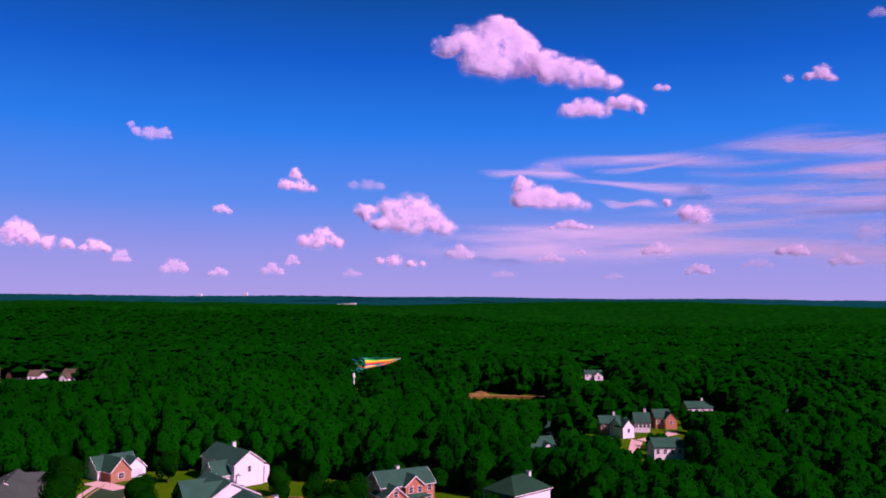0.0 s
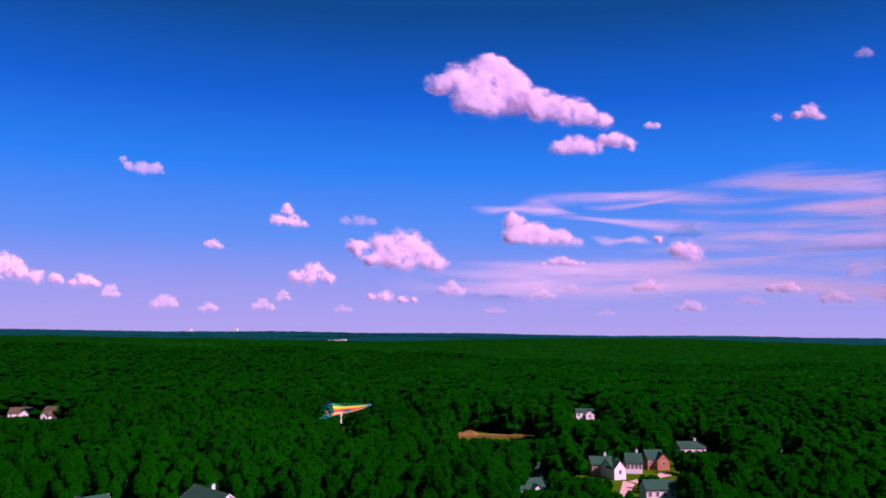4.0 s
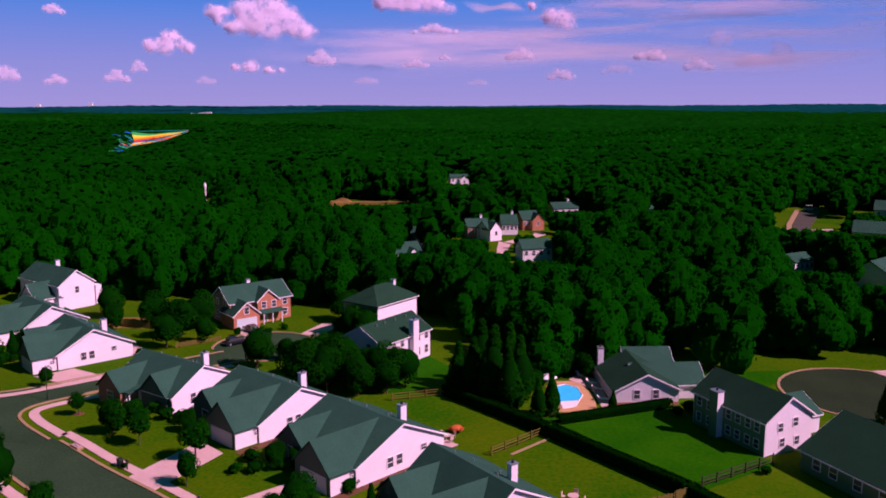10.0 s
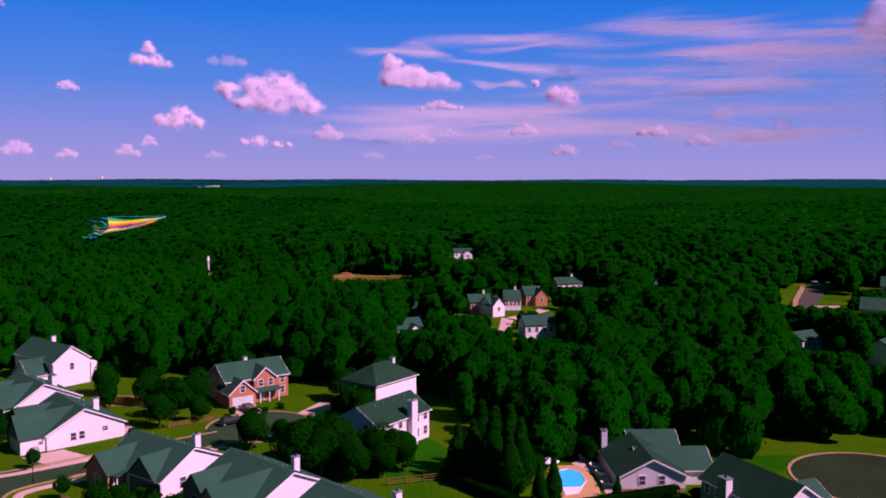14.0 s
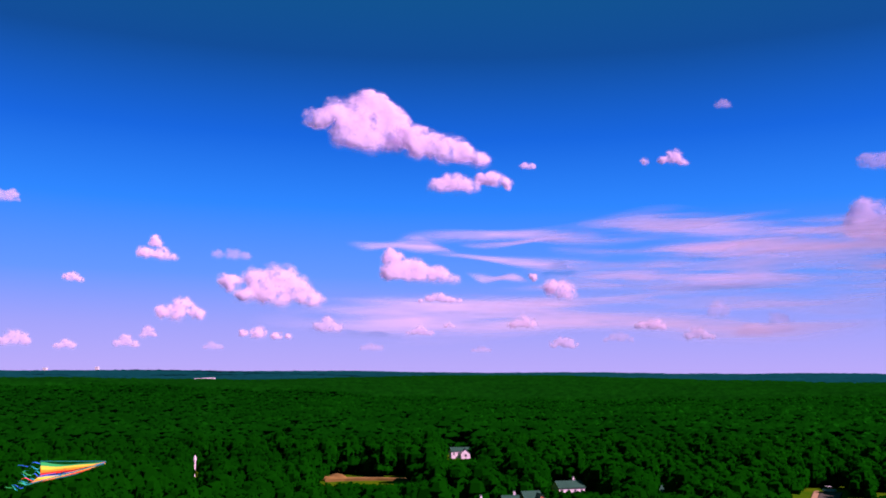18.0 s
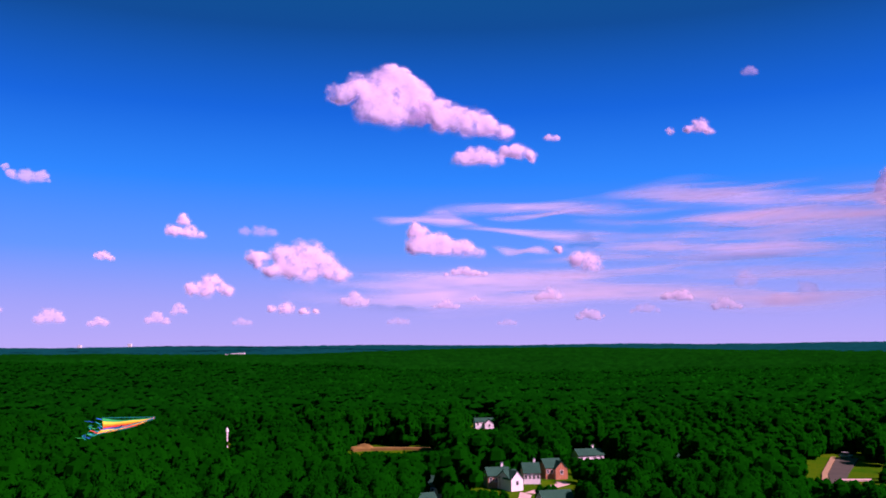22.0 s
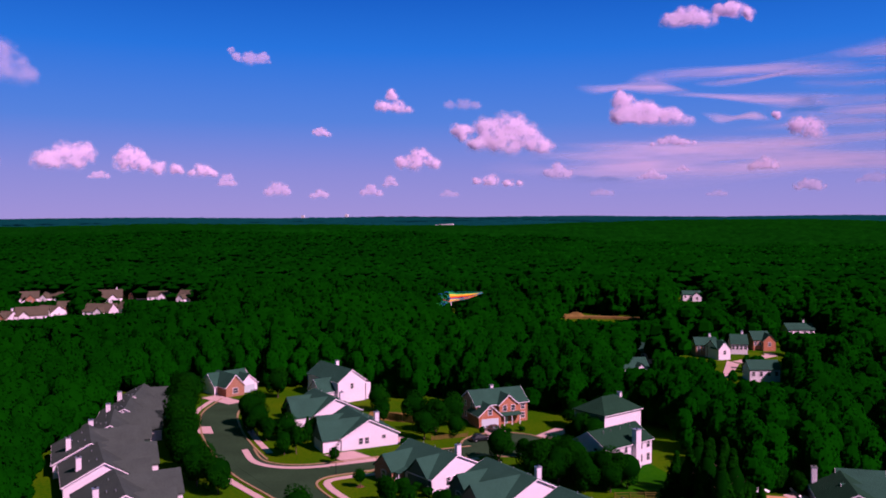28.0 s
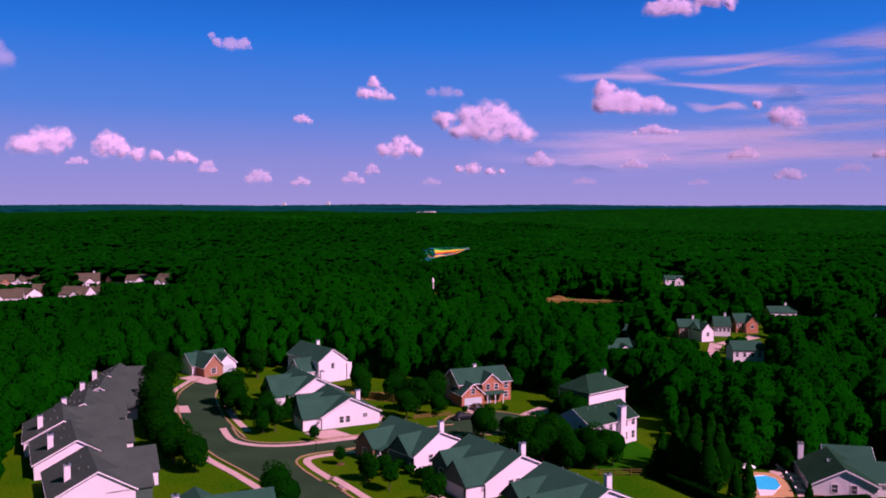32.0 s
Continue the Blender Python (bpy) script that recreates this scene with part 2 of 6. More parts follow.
LAWN_GREEN = mat("green_lawn", (0.003, 0.064, 0.000), 0.95, color2=(0.022, 0.108, 0.000), scale=0.12, fine=1.7, bump=0.012, spec=0.02)
BLACK = mat("black_plastic", (0.015, 0.016, 0.018), 0.4, vary=0.1)
METAL = mat("galvanised_metal", (0.55, 0.56, 0.57), 0.35, metal=0.8, vary=0.08)
WATER = mat("pool_water", (0.04, 0.58, 0.95), 0.08, vary=0.08, scale=0.5, fine=2, spec=0.5)
DECK = mat("tan_pool_deck", (0.50, 0.27, 0.13), 0.85, vary=0.15, scale=0.8, fine=5, bump=0.005)
TAN_CLOTH = mat("tan_cloth", (0.42, 0.26, 0.17), 0.85, vary=0.1)
PAINT_CLOTH = mat("umbrella_cloth", (0.8, 0.78, 0.76), 0.8, vary=0.05)


def cloud_material(name):
    """Matt white mist; the attribute "cover" says how dense it is, a fine noise frays it."""
    m = bpy.data.materials.new(name)
    m.use_nodes = True
    n, l = m.node_tree.nodes, m.node_tree.links
    n.clear()
    o, mx, tr, body, df, tl = (n.new("ShaderNode" + k) for k in ("OutputMaterial", "MixShader", "BsdfTransparent", "MixShader", "BsdfDiffuse", "BsdfTranslucent"))
    at, geo, no, r, mu = (n.new("ShaderNode" + k) for k in ("Attribute", "NewGeometry", "TexNoise", "MapRange", "Math"))
    df.inputs["Color"].default_value = tl.inputs["Color"].default_value = (0.88, 0.71, 0.92, 1)
    body.inputs["Fac"].default_value = 0.5
    at.attribute_name = "cover"
    no.inputs["Scale"].default_value, no.inputs["Detail"].default_value = 0.03, 5
    r.inputs["From Min"].default_value, r.inputs["From Max"].default_value, r.inputs["To Min"].default_value = 0.3, 0.55, 0.72
    mu.operation = "MULTIPLY"
    l.new(geo.outputs["Position"], no.inputs["Vector"])
    l.new(no.outputs["Fac"], r.inputs["Value"])
    l.new(at.outputs["Fac"], mu.inputs[0])
    l.new(r.outputs[0], mu.inputs[1])
    l.new(mu.outputs[0], mx.inputs["Fac"])
    l.new(df.outputs[0], body.inputs[1])
    l.new(tl.outputs[0], body.inputs[2])
    l.new(tr.outputs[0], mx.inputs[1])
    l.new(body.outputs[0], mx.inputs[2])
    l.new(mx.outputs[0], o.inputs["Surface"])
    return m


CLOUD = cloud_material("cloud")


# ---- mesh helpers ----
def part(name, bm, material, parent=None, label="", smooth=False):
    me = bpy.data.meshes.new(name)
    bm.to_mesh(me)
    bm.free()
    me.materials.append(material)
    if smooth:
        me.polygons.foreach_set("use_smooth", [True] * len(me.polygons))
    ob = new(name, me)
    if parent:
        ob.parent = parent
    if label:
        ob["label"] = label
    return ob


def raw(name, verts, faces, material, parent=None, smooth=False):
    me = bpy.data.meshes.new(name)
    me.from_pydata(verts, [], faces)
    me.materials.append(material)
    if smooth:
        me.polygons.foreach_set("use_smooth", [True] * len(me.polygons))
    ob = new(name, me)
    if parent:
        ob.parent = parent
    return ob


def quads(name, verts, material, parent=None, swell=None):
    """Loose quads from an (n, 4, 3) array."""
    n = len(verts)
    me = bpy.data.meshes.new(name)
    me.vertices.add(4 * n)
    me.vertices.foreach_set("co", np.ascontiguousarray(verts, np.float32).ravel())
    me.loops.add(4 * n)
    me.loops.foreach_set("vertex_index", np.arange(4 * n, dtype=np.int32))
    me.polygons.add(n)
    me.polygons.foreach_set("loop_start", np.arange(0, 4 * n, 4, dtype=np.int32))
    me.update(calc_edges=True)
    if swell is not None:
        att = me.attributes.new("swell", "FLOAT_VECTOR", "POINT")
        att.data.foreach_set("vector", np.repeat(swell.astype(np.float32), 4, axis=0).ravel())
    me.materials.append(material)
    ob = new(name, me)
    if parent:
        ob.parent = parent
    return ob


def thing(name, label, category, m=None, group="", kind=""):
    ob = new(name)
    ob.empty_display_size = 0.3
    if m is not None:
        ob.matrix_world = m
    return tagged(ob, label, category, group, kind)


def box(bm, x0, x1, y0, y1, z0, z1, bevel=0.0):
    made = bmesh.ops.create_cube(bm, size=1.0, matrix=Matrix.Translation(((x0 + x1) / 2, (y0 + y1) / 2, (z0 + z1) / 2)) @ Matrix.Diagonal((x1 - x0, y1 - y0, z1 - z0, 1)))
    if bevel:
        bmesh.ops.bevel(bm, geom=[e for e in bm.edges if e.verts[0] in made["verts"]], offset=bevel, segments=1, affect="EDGES")
    return bm


def boxed(*args, bevel=0.0):
    return box(bmesh.new(), *args, bevel=bevel)


def slab(bm, pts, thick):
    """A flat polygon made into a plate: thick metres straight down."""
    top = [bm.verts.new(p) for p in pts]
    low = [bm.verts.new((p[0], p[1], p[2] - thick)) for p in pts]
    bm.faces.new(top)
    bm.faces.new(low[::-1])
    k = len(pts)
    for i in range(k):
        bm.faces.new((top[i], low[i], low[(i + 1) % k], top[(i + 1) % k]))
    bmesh.ops.recalc_face_normals(bm, faces=bm.faces)
    return bm


def prism(pts2, axis, a0, a1):
    """A polygon in the plane across an axis ("x": pts are y, z; "y": x, z), drawn out from a0 to a1."""
    bm = bmesh.new()
    put = (lambda a, p: (a, p[0], p[1])) if axis == "x" else (lambda a, p: (p[0], a, p[1]))
    f = [bm.verts.new(put(a0, p)) for p in pts2]
    g = [bm.verts.new(put(a1, p)) for p in pts2]
    bm.faces.new(f)
    bm.faces.new(g[::-1])
    k = len(pts2)
    for i in range(k):
        bm.faces.new((f[i], g[i], g[(i + 1) % k], f[(i + 1) % k]))
    bmesh.ops.recalc_face_normals(bm, faces=bm.faces)
    return bm


def tube(bm, p0, p1, r0, r1, sides=8):
    p0, p1 = Vector(p0), Vector(p1)
    m = Matrix.Translation((p0 + p1) / 2) @ (p1 - p0).to_track_quat("Z", "Y").to_matrix().to_4x4()
    bmesh.ops.create_cone(bm, cap_ends=True, segments=sides, radius1=r0, radius2=r1, depth=(p1 - p0).length, matrix=m)
    return bm


def smooth_line(pts, step=2.0):
    """A soft curve through the points of a plan."""
    p = [Vector(q).to_2d() for q in pts]
    p = [2 * p[0] - p[1]] + p + [2 * p[-1] - p[-2]]
    res = []
    for i in range(1, len(p) - 2):
        n = max(2, int((p[i + 1] - p[i]).length / step))
        for k in range(n):
            t = k / n
            a, b, c, d = p[i - 1], p[i], p[i + 1], p[i + 2]
            res.append(0.5 * (2 * b + (c - a) * t + (2 * a - 5 * b + 4 * c - d) * t * t + (3 * b - a - 3 * c + d) * t**3))
    return res + [p[-2]]


def offset_line(line, d):
    """The curve moved d metres to its right."""
    res = []
    for i, q in enumerate(line):
        t = (line[min(i + 1, len(line) - 1)] - line[max(i - 1, 0)]).normalized()
        res.append(q + Vector((t.y, -t.x)) * d)
    return res


def ribbon(name, line, d0, d1, z, thick, material, parent=None):
    a, b = offset_line(line, d0), offset_line(line, d1)
    verts = [(q.x, q.y, z) for q in a] + [(q.x, q.y, z) for q in b] + [(q.x, q.y, z - thick) for q in a] + [(q.x, q.y, z - thick) for q in b]
    n = len(line)
    faces = []
    for i in range(n - 1):
        faces += [(i, n + i, n + i + 1, i + 1), (i, i + 1, 2 * n + i + 1, 2 * n + i), (n + i, 3 * n + i, 3 * n + i + 1, n + i + 1)]
    return raw(name, verts, faces, material, parent)


def patch(name, pts, z, material, parent=None, thick=0.1):
    bm = slab(bmesh.new(), [(x, y, z) for x, y in pts], thick)
    return part(name, bm, material, parent)


def inside(poly, x, y):
    hit = np.zeros(np.shape(x), bool)
    for (x0, y0), (x1, y1) in zip(poly, poly[1:] + poly[:1]):
        cross = ((y0 > y) != (y1 > y)) & (x < (x1 - x0) * (y - y0) / (y1 - y0 + 1e-9) + x0)
        hit ^= cross
    return hit


# ---- ground ----
def ground_z(x, y):
    """Level round the houses, then softly rolling, up to a long low ridge at the horizon."""
    r, az = np.hypot(x, y), np.arctan2(x, y)
    t = np.clip((r - 420) / 4300, 0, 1)
    roll = np.sin(x * 0.0042 + 1.0) * np.sin(y * 0.0035 + 0.4) * 9 + np.sin(x * 0.0017 - y * 0.0023) * 7
    right = 7 * np.clip((az - 0.05) / 0.35, 0, 1) * np.clip((r - 500) / 900, 0, 1)
    return np.clip((r - 300) / 700, 0, 1) * roll * (1 - 0.55 * t) + 27 * t + right


rings = np.concatenate([np.linspace(0, 300, 24), np.geomspace(315, 4950, 70)])
turns = np.linspace(-math.pi, math.pi, 181)[:-1]
gx, gy = np.outer(rings, np.sin(turns)), np.outer(rings, np.cos(turns))
gz = ground_z(gx, gy)
gv = np.stack([gx, gy, gz], -1).reshape(-1, 3).tolist()
K = len(turns)
gf = [(i * K + j, i * K + (j + 1) % K, (i + 1) * K + (j + 1) % K, (i + 1) * K + j) for i in range(len(rings) - 1) for j in range(K)]
ground = raw("ground", gv, [f[::-1] for f in gf], LAWN, smooth=True)
tagged(ground, "green and brownish mown lawns and forest floor", "ground", kind="structure")

MAIN = smooth_line([(-114, 182), (-110, 166), (-101, 151), (-90, 137), (-78, 124.5), (-66, 115.5), (-56, 107.5), (-47, 99.3), (-37.5, 91.5), (-30, 84.8), (-24, 78.2), (-19, 71), (-14.3, 62.5), (-9, 50), (-5, 34), (-3, 5)])
SIDE = smooth_line([(-73, 120), (-66.5, 127), (-58, 134.2), (-46, 144.5), (-36, 152)])
EAST = smooth_line([(65, 129), (82, 122), (110, 112), (150, 100)])


def road(name, line, half, label, material=ASPHALT):
    r = ribbon(name, line, -half, half, 0.03, 0.08, material)
    return tagged(r, label, "road", kind="structure")


road("road", MAIN, 4.3, "grey asphalt residential street curving between the lawns")
SOUTH = smooth_line([(-3, 5), (-2.6, -25), (-4, -60), (-9, -110)])
road("road", SOUTH, 4.3, "grey asphalt street running on between lawns")
road("road", SIDE, 3.6, "grey asphalt side street leading to the turning circle").location.z = 0.006
road("road", EAST, 3.6, "grey asphalt street leaving a turning circle", BROWN_ASPHALT).location.z = 0.006


def disc(name, cx, cy, rad, z, material, label, category="road"):
    bm = slab(bmesh.new(), [(cx + rad * math.cos(a), cy + rad * math.sin(a), z) for a in np.linspace(0, 2 * math.pi, 49)[:-1]], 0.06)
    return tagged(part(name, bm, material), label, category, kind="structure")


disc("turning_circle", -34.5, 156.2, 9.5, 0.044, ASPHALT, "round grey asphalt end of the side street")
disc("turning_circle", 65, 129, 12.3, 0.044, BROWN_ASPHALT, "round brownish asphalt end of a street")


def kerb(line, d, label="pale concrete kerb along the asphalt street"):
    k = ribbon("kerb", line, d - 0.22, d + 0.22, 0.15, 0.15, CURB)
    return tagged(k, label, "kerb", kind="structure")


def cut(line, a, b):
    n = len(line)
    return line[int(a * n): max(int(b * n), int(a * n) + 2)]


def arc(cx, cy, rad, a0, a1):
    return [Vector((cx + rad * math.cos(radians(a)), cy + rad * math.sin(radians(a)))) for a in np.linspace(a0, a1, 30)]


kerb(cut(MAIN, 0, 0.30), -4.5)
kerb(cut(MAIN, 0.445, 1), -4.5)
kerb(MAIN, 4.5)
for side in (-4.5, 4.5):
    kerb(SOUTH, side)
kerb(cut(SIDE, 0.3, 0.95), -3.8)
kerb(cut(SIDE, 0.35, 0.95), 3.8)
kerb(arc(-34.5, 156.2, 9.7, -120, 195), 0.0)
kerb(arc(65, 129, 12.5, 5, 320), 0.0)


def sidewalk(line, d, w=1.4):
    s = ribbon("sidewalk", line, d - w / 2, d + w / 2, 0.10, 0.1, CONCRETE)
    return tagged(s, "pale concrete sidewalk beside the street", "sidewalk", kind="structure")


CORNER = smooth_line([(-54.4, 131.4), (-60.2, 127.2), (-63.2, 123.8), (-63.2, 120.4), (-60.4, 116.6), (-54.6, 111.2)], 1.0)
OUTER = smooth_line([(-58, 140), (-64, 135.2), (-69.5, 131.2), (-75, 129.8), (-80.2, 131.6), (-86, 138.6)], 1.0)
kerb(CORNER, 0.0, "curved concrete kerb at the street corner")
kerb(OUTER, 0.0, "curved concrete kerb at the street corner")
tagged(patch("road_junction", [(-58, 131.8), (-62.4, 126.2), (-63.6, 122), (-62.6, 117.8), (-56.5, 110), (-66, 112), (-84, 127), (-86.5, 137), (-80.2, 131.4), (-75, 129.6), (-69.5, 131), (-62, 136.4)], 0.05, ASPHALT, thick=0.05), "grey asphalt junction of two streets", "road", kind="structure")
sidewalk(CORNER, -1.9)
sidewalk(OUTER, -1.9)
sidewalk(cut(MAIN, 0.432, 1), -6.3)
sidewalk(cut(MAIN, 0, 0.28), -6.3)
sidewalk(MAIN, 6.3)
for side in (-6.3, 6.3):
    sidewalk(SOUTH, side)
sidewalk(cut(SIDE, 0.4, 0.9), 5.3)


# ---- houses ----
def window(parent, x, y, z, face, w, h):
    """A white-framed window on a wall facing +x, -x, +y or -y; its glass is a part of it."""
    n = {"+x": (1, 0), "-x": (-1, 0), "+y": (0, 1), "-y": (0, -1)}[face]
    bm, pane = bmesh.new(), bmesh.new()
    put = (lambda b, u0, u1, z0, z1, d0, d1: box(b, x + n[0] * (d0 + d1) / 2 - abs(n[0]) * abs(d1 - d0) / 2 if n[0] else x + u0,
                                                x + n[0] * (d0 + d1) / 2 + abs(n[0]) * abs(d1 - d0) / 2 if n[0] else x + u1,
                                                y + u0 if n[0] else y + n[1] * (d0 + d1) / 2 - abs(d1 - d0) / 2,
                                                y + u1 if n[0] else y + n[1] * (d0 + d1) / 2 + abs(d1 - d0) / 2, z + z0, z + z1))
    f = 0.09
    for u0, u1, z0, z1 in ((-w / 2 - f, -w / 2, -h / 2 - f, h / 2 + f), (w / 2, w / 2 + f, -h / 2 - f, h / 2 + f), (-w / 2, w / 2, -h / 2 - f, -h / 2), (-w / 2, w / 2, h / 2, h / 2 + f), (-w / 2, w / 2, -0.03, 0.03)):
        put(bm, u0, u1, z0, z1, 0.0, 0.07)
    put(pane, -w / 2, w / 2, -h / 2, h / 2, 0.0, 0.035)
    win = part("window", bm, TRIM, parent, "white window frame")
    part("pane", pane, GLASS, win, "dark glass pane")
    return win


def chimney(parent, x, y, z0, z1, w=0.75, d=0.95, material=None):
    ch = part("chimney", boxed(x - w / 2, x + w / 2, y - d / 2, y + d / 2, z0, z1, bevel=0.02), material or SIDING, parent, "white boxed chimney")
    part("chimney_cap", boxed(x - w / 2 - 0.08, x + w / 2 + 0.08, y - d / 2 - 0.08, y + d / 2 + 0.08, z1, z1 + 0.1), METAL, ch)
    part("flue", tube(bmesh.new(), (x, y, z1 + 0.1), (x, y, z1 + 0.42), 0.16, 0.16), BLACK, ch)
    return ch


def gable(parent, x0, x1, y0, y1, ze, zr, axis, walls, roof, over=0.35, ridge=None, z0=0.0, ze2=None, trim=True):
    """A block with a gable roof: its ridge runs along an axis; ze, ze2: heights of the two eaves."""
    ze2 = ze if ze2 is None else ze2
    a0, a1, b0, b1 = (x0, x1, y0, y1) if axis == "x" else (y0, y1, x0, x1)
    rb = (b0 + b1) / 2 if ridge is None else ridge
    part("wall", prism([(b0, z0), (b1, z0), (b1, ze2), (rb, zr), (b0, ze)], axis, a0, a1), walls, parent)
    lift = 0.22
    for be, z, s in ((b0, ze, -1), (b1, ze2, 1)):
        slope = (zr - z) / abs(be - rb)
        eb, ez = be + s * over, z - slope * over
        p = [(a0 - over, rb, zr + lift), (a1 + over, rb, zr + lift), (a1 + over, eb, ez + lift), (a0 - over, eb, ez + lift)]
        if axis == "y":
            p = [(q[1], q[0], q[2]) for q in p]
        slope_ob = part("roof_slope", slab(bmesh.new(), p, 0.18), roof, parent)
        if trim:
            for aa in (a0 - over - 0.05, a1 + over + 0.0):
                q = [(aa, rb, zr + lift - 0.02), (aa + 0.05, rb, zr + lift - 0.02), (aa + 0.05, eb, ez + lift - 0.02), (aa, eb, ez + lift - 0.02)]
                part("rake_board", slab(bmesh.new(), [(w[1], w[0], w[2]) if axis == "y" else w for w in q], 0.24), TRIM, slope_ob, "white rake board")
            g0, g1 = (a0 - over, a1 + over)
            gb = boxed(g0, g1, eb - 0.06, eb + 0.06, ez + lift - 0.22, ez + lift - 0.06) if axis == "x" else boxed(eb - 0.06, eb + 0.06, g0, g1, ez + lift - 0.22, ez + lift - 0.06)
            part("gutter", gb, TRIM, slope_ob, "white gutter")


def hip(parent, x0, x1, y0, y1, ze, zr, walls, roof, over=0.35):
    """A block under a hipped roof whose ridge runs along its longer side."""
    part("wall", boxed(x0, x1, y0, y1, 0, ze), walls, parent)
    run = (y1 - y0) / 2
    a, b, my, lift = x0 + run * 0.9, x1 - run * 0.9, (y0 + y1) / 2, 0.15
    e0, e1, f0, f1, z = x0 - over, x1 + over, y0 - over, y1 + over, ze - over * (zr - ze) / run + lift
    for pts in (((a, my, zr), (b, my, zr), (e1, f0, z), (e0, f0, z)), ((b, my, zr), (a, my, zr), (e0, f1, z), (e1, f1, z)), ((a, my, zr), (e0, f0, z), (e0, f1, z)), ((b, my, zr), (e1, f1, z), (e1, f0, z))):
        part("roof_slope", slab(bmesh.new(), pts, 0.16), roof, parent)
    for gx0, gx1, gy0, gy1 in ((e0, e1, f0 - 0.1, f0), (e0, e1, f1, f1 + 0.1)):
        part("gutter", boxed(gx0, gx1, gy0, gy1, z - 0.2, z - 0.06), TRIM, parent, "white gutter")


def ranch(gx0, gy0, angle, label, roof=SHINGLE, garage=True, chim=(-3.8, 13.4, 7.0), wide=14.5, patio=True, front=4.8, size=(1, 1, 0.95)):
    """One-storey house with side gables, a garage wing and a porch gable on the street side. The origin is the garage's outer front corner; +y goes to the back yard."""
    h = thing("house", label, "house", pose(gx0, gy0, 0, 0, 0, angle), group="ranch houses along the street")
    h.scale = size
    gable(h, -wide, 0, front, 17.0, 2.8, 6.35, "x", SIDING, roof, ridge=10.2)
    # street fronts are faced with siding coloured as if in shade
    part("front_wall", boxed(-wide + 0.2, -0.2, front - 0.04, front, 0, 2.75), SHADED_FRONT, h, "siding front with shade put into its colour")
    if garage:
        gable(h, -7.2, -0.36, 0.0, 10.0, 2.8, 6.15, "y", SIDING, roof, over=0.3, trim=False)
        part("front_wall", prism([(-7.2, 0), (-0.37, 0), (-0.37, 2.78), (-3.78, 6.1), (-7.2, 2.78)], "y", -0.04, 0.0), SHADED_FRONT, h, "siding front with shade put into its colour")
        part("garage_door", boxed(-6.0, -1.0, -0.10, 0.0, 0.05, 2.3), DOOR, h, "white panelled garage door")
    else:
        gable(h, -7.0, -0.9, front - 0.3, 10.0, 2.8, 5.8, "y", SHADED_FRONT, roof, over=0.3, trim=False)
    gable(h, -wide + 0.3, -wide + 5.9, 2.2, 8.8, 2.8, 5.4, "y", TAN_BRICK if not garage else SHADED_FRONT, roof, over=0.3, trim=False)
    part("porch_roof", slab(bmesh.new(), [(-8.3, front + 0.1, 3.2), (-7.0, front + 0.1, 3.2), (-7.0, front - 2.2, 2.6), (-8.3, front - 2.2, 2.6)], 0.15), roof, h)
    for px in (-8.1, -7.3):
        part("porch_post", tube(bmesh.new(), (px, front - 2, 0), (px, front - 2, 2.55), 0.09, 0.09), TRIM, h)
    part("front_door", boxed(-8.1, -7.2, front - 0.06, front + 0.01, 0.1, 2.2), DOOR, h, "white front door")
    window(h, -wide + 3.3, 2.2, 1.6, "-y", 1.4, 1.5)
    for y in (8.3, 9.7):
        window(h, 0.0, y, 1.75, "+x", 0.9, 1.35)
    window(h, 0.0, 13.6, 2.2, "+x", 0.9, 0.75)
    if garage:
        window(h, -0.36, 3.2, 1.6, "+x", 0.7, 0.5)
    for x in (-11.5, -7.5, -3.0):
        window(h, x, 17.0, 1.6, "+y", 1.2, 1.3)
    if chim:
        chimney(h, chim[0], chim[1], 3.8, chim[2])
    for x, y in ((-4.2, 11.6), (-9.5, 12.4), (-6.0, 13.5), (-11.5, 11.2)):
        z = 6.35 - (y - 10.2) * 3.55 / 6.8
        part("roof_vent", tube(bmesh.new(), (x, y, z), (x, y, z + 0.55), 0.09, 0.09, 6), METAL, h)
    if patio:
        part("patio", boxed(-6.5, -0.5, 17.0, 20.0, 0.0, 0.12), CONCRETE, h, "pale concrete patio")
    return h


ranch(-43.86, 116.34, -36, "white ranch house, slate-grey roof, tan brick gable, beside corner lawn", garage=False, size=(1, 1.07, 0.94))
ranch(-28.29, 107.26, -43.2, "white ranch house with slate-grey shingle roof and garage wing", front=3.4, size=(1, 1.03, 0.94))
ranch(-14.1, 93.65, -45.3, "white ranch house with slate-grey shingle roof behind young lawn trees", front=3.3, size=(1.01, 1.07, 0.95))
ranch(-2.25, 78.02, -54.4, "white ranch house with slate-grey shingle roof and satellite dish", front=5.6, size=(0.98, 0.97, 0.93))
ranch(3.77, 60.3, -70, "white ranch house with slate-grey shingle roof and pale patio", patio=False, chim=(-4.5, 12.9, 7.2), size=(1.04, 1.19, 0.92))
ranch(16.5, 38.0, -61, "ranch house with slate-grey shingle roof beside a fenced yard")
ranch(-69.97, 139.09, -48.5, "white ranch house with slate-grey roof and broad concrete driveway", front=4.0)
ranch(-84.6, 155.9, -45, "white ranch house with dark slate roof beside shrubs")


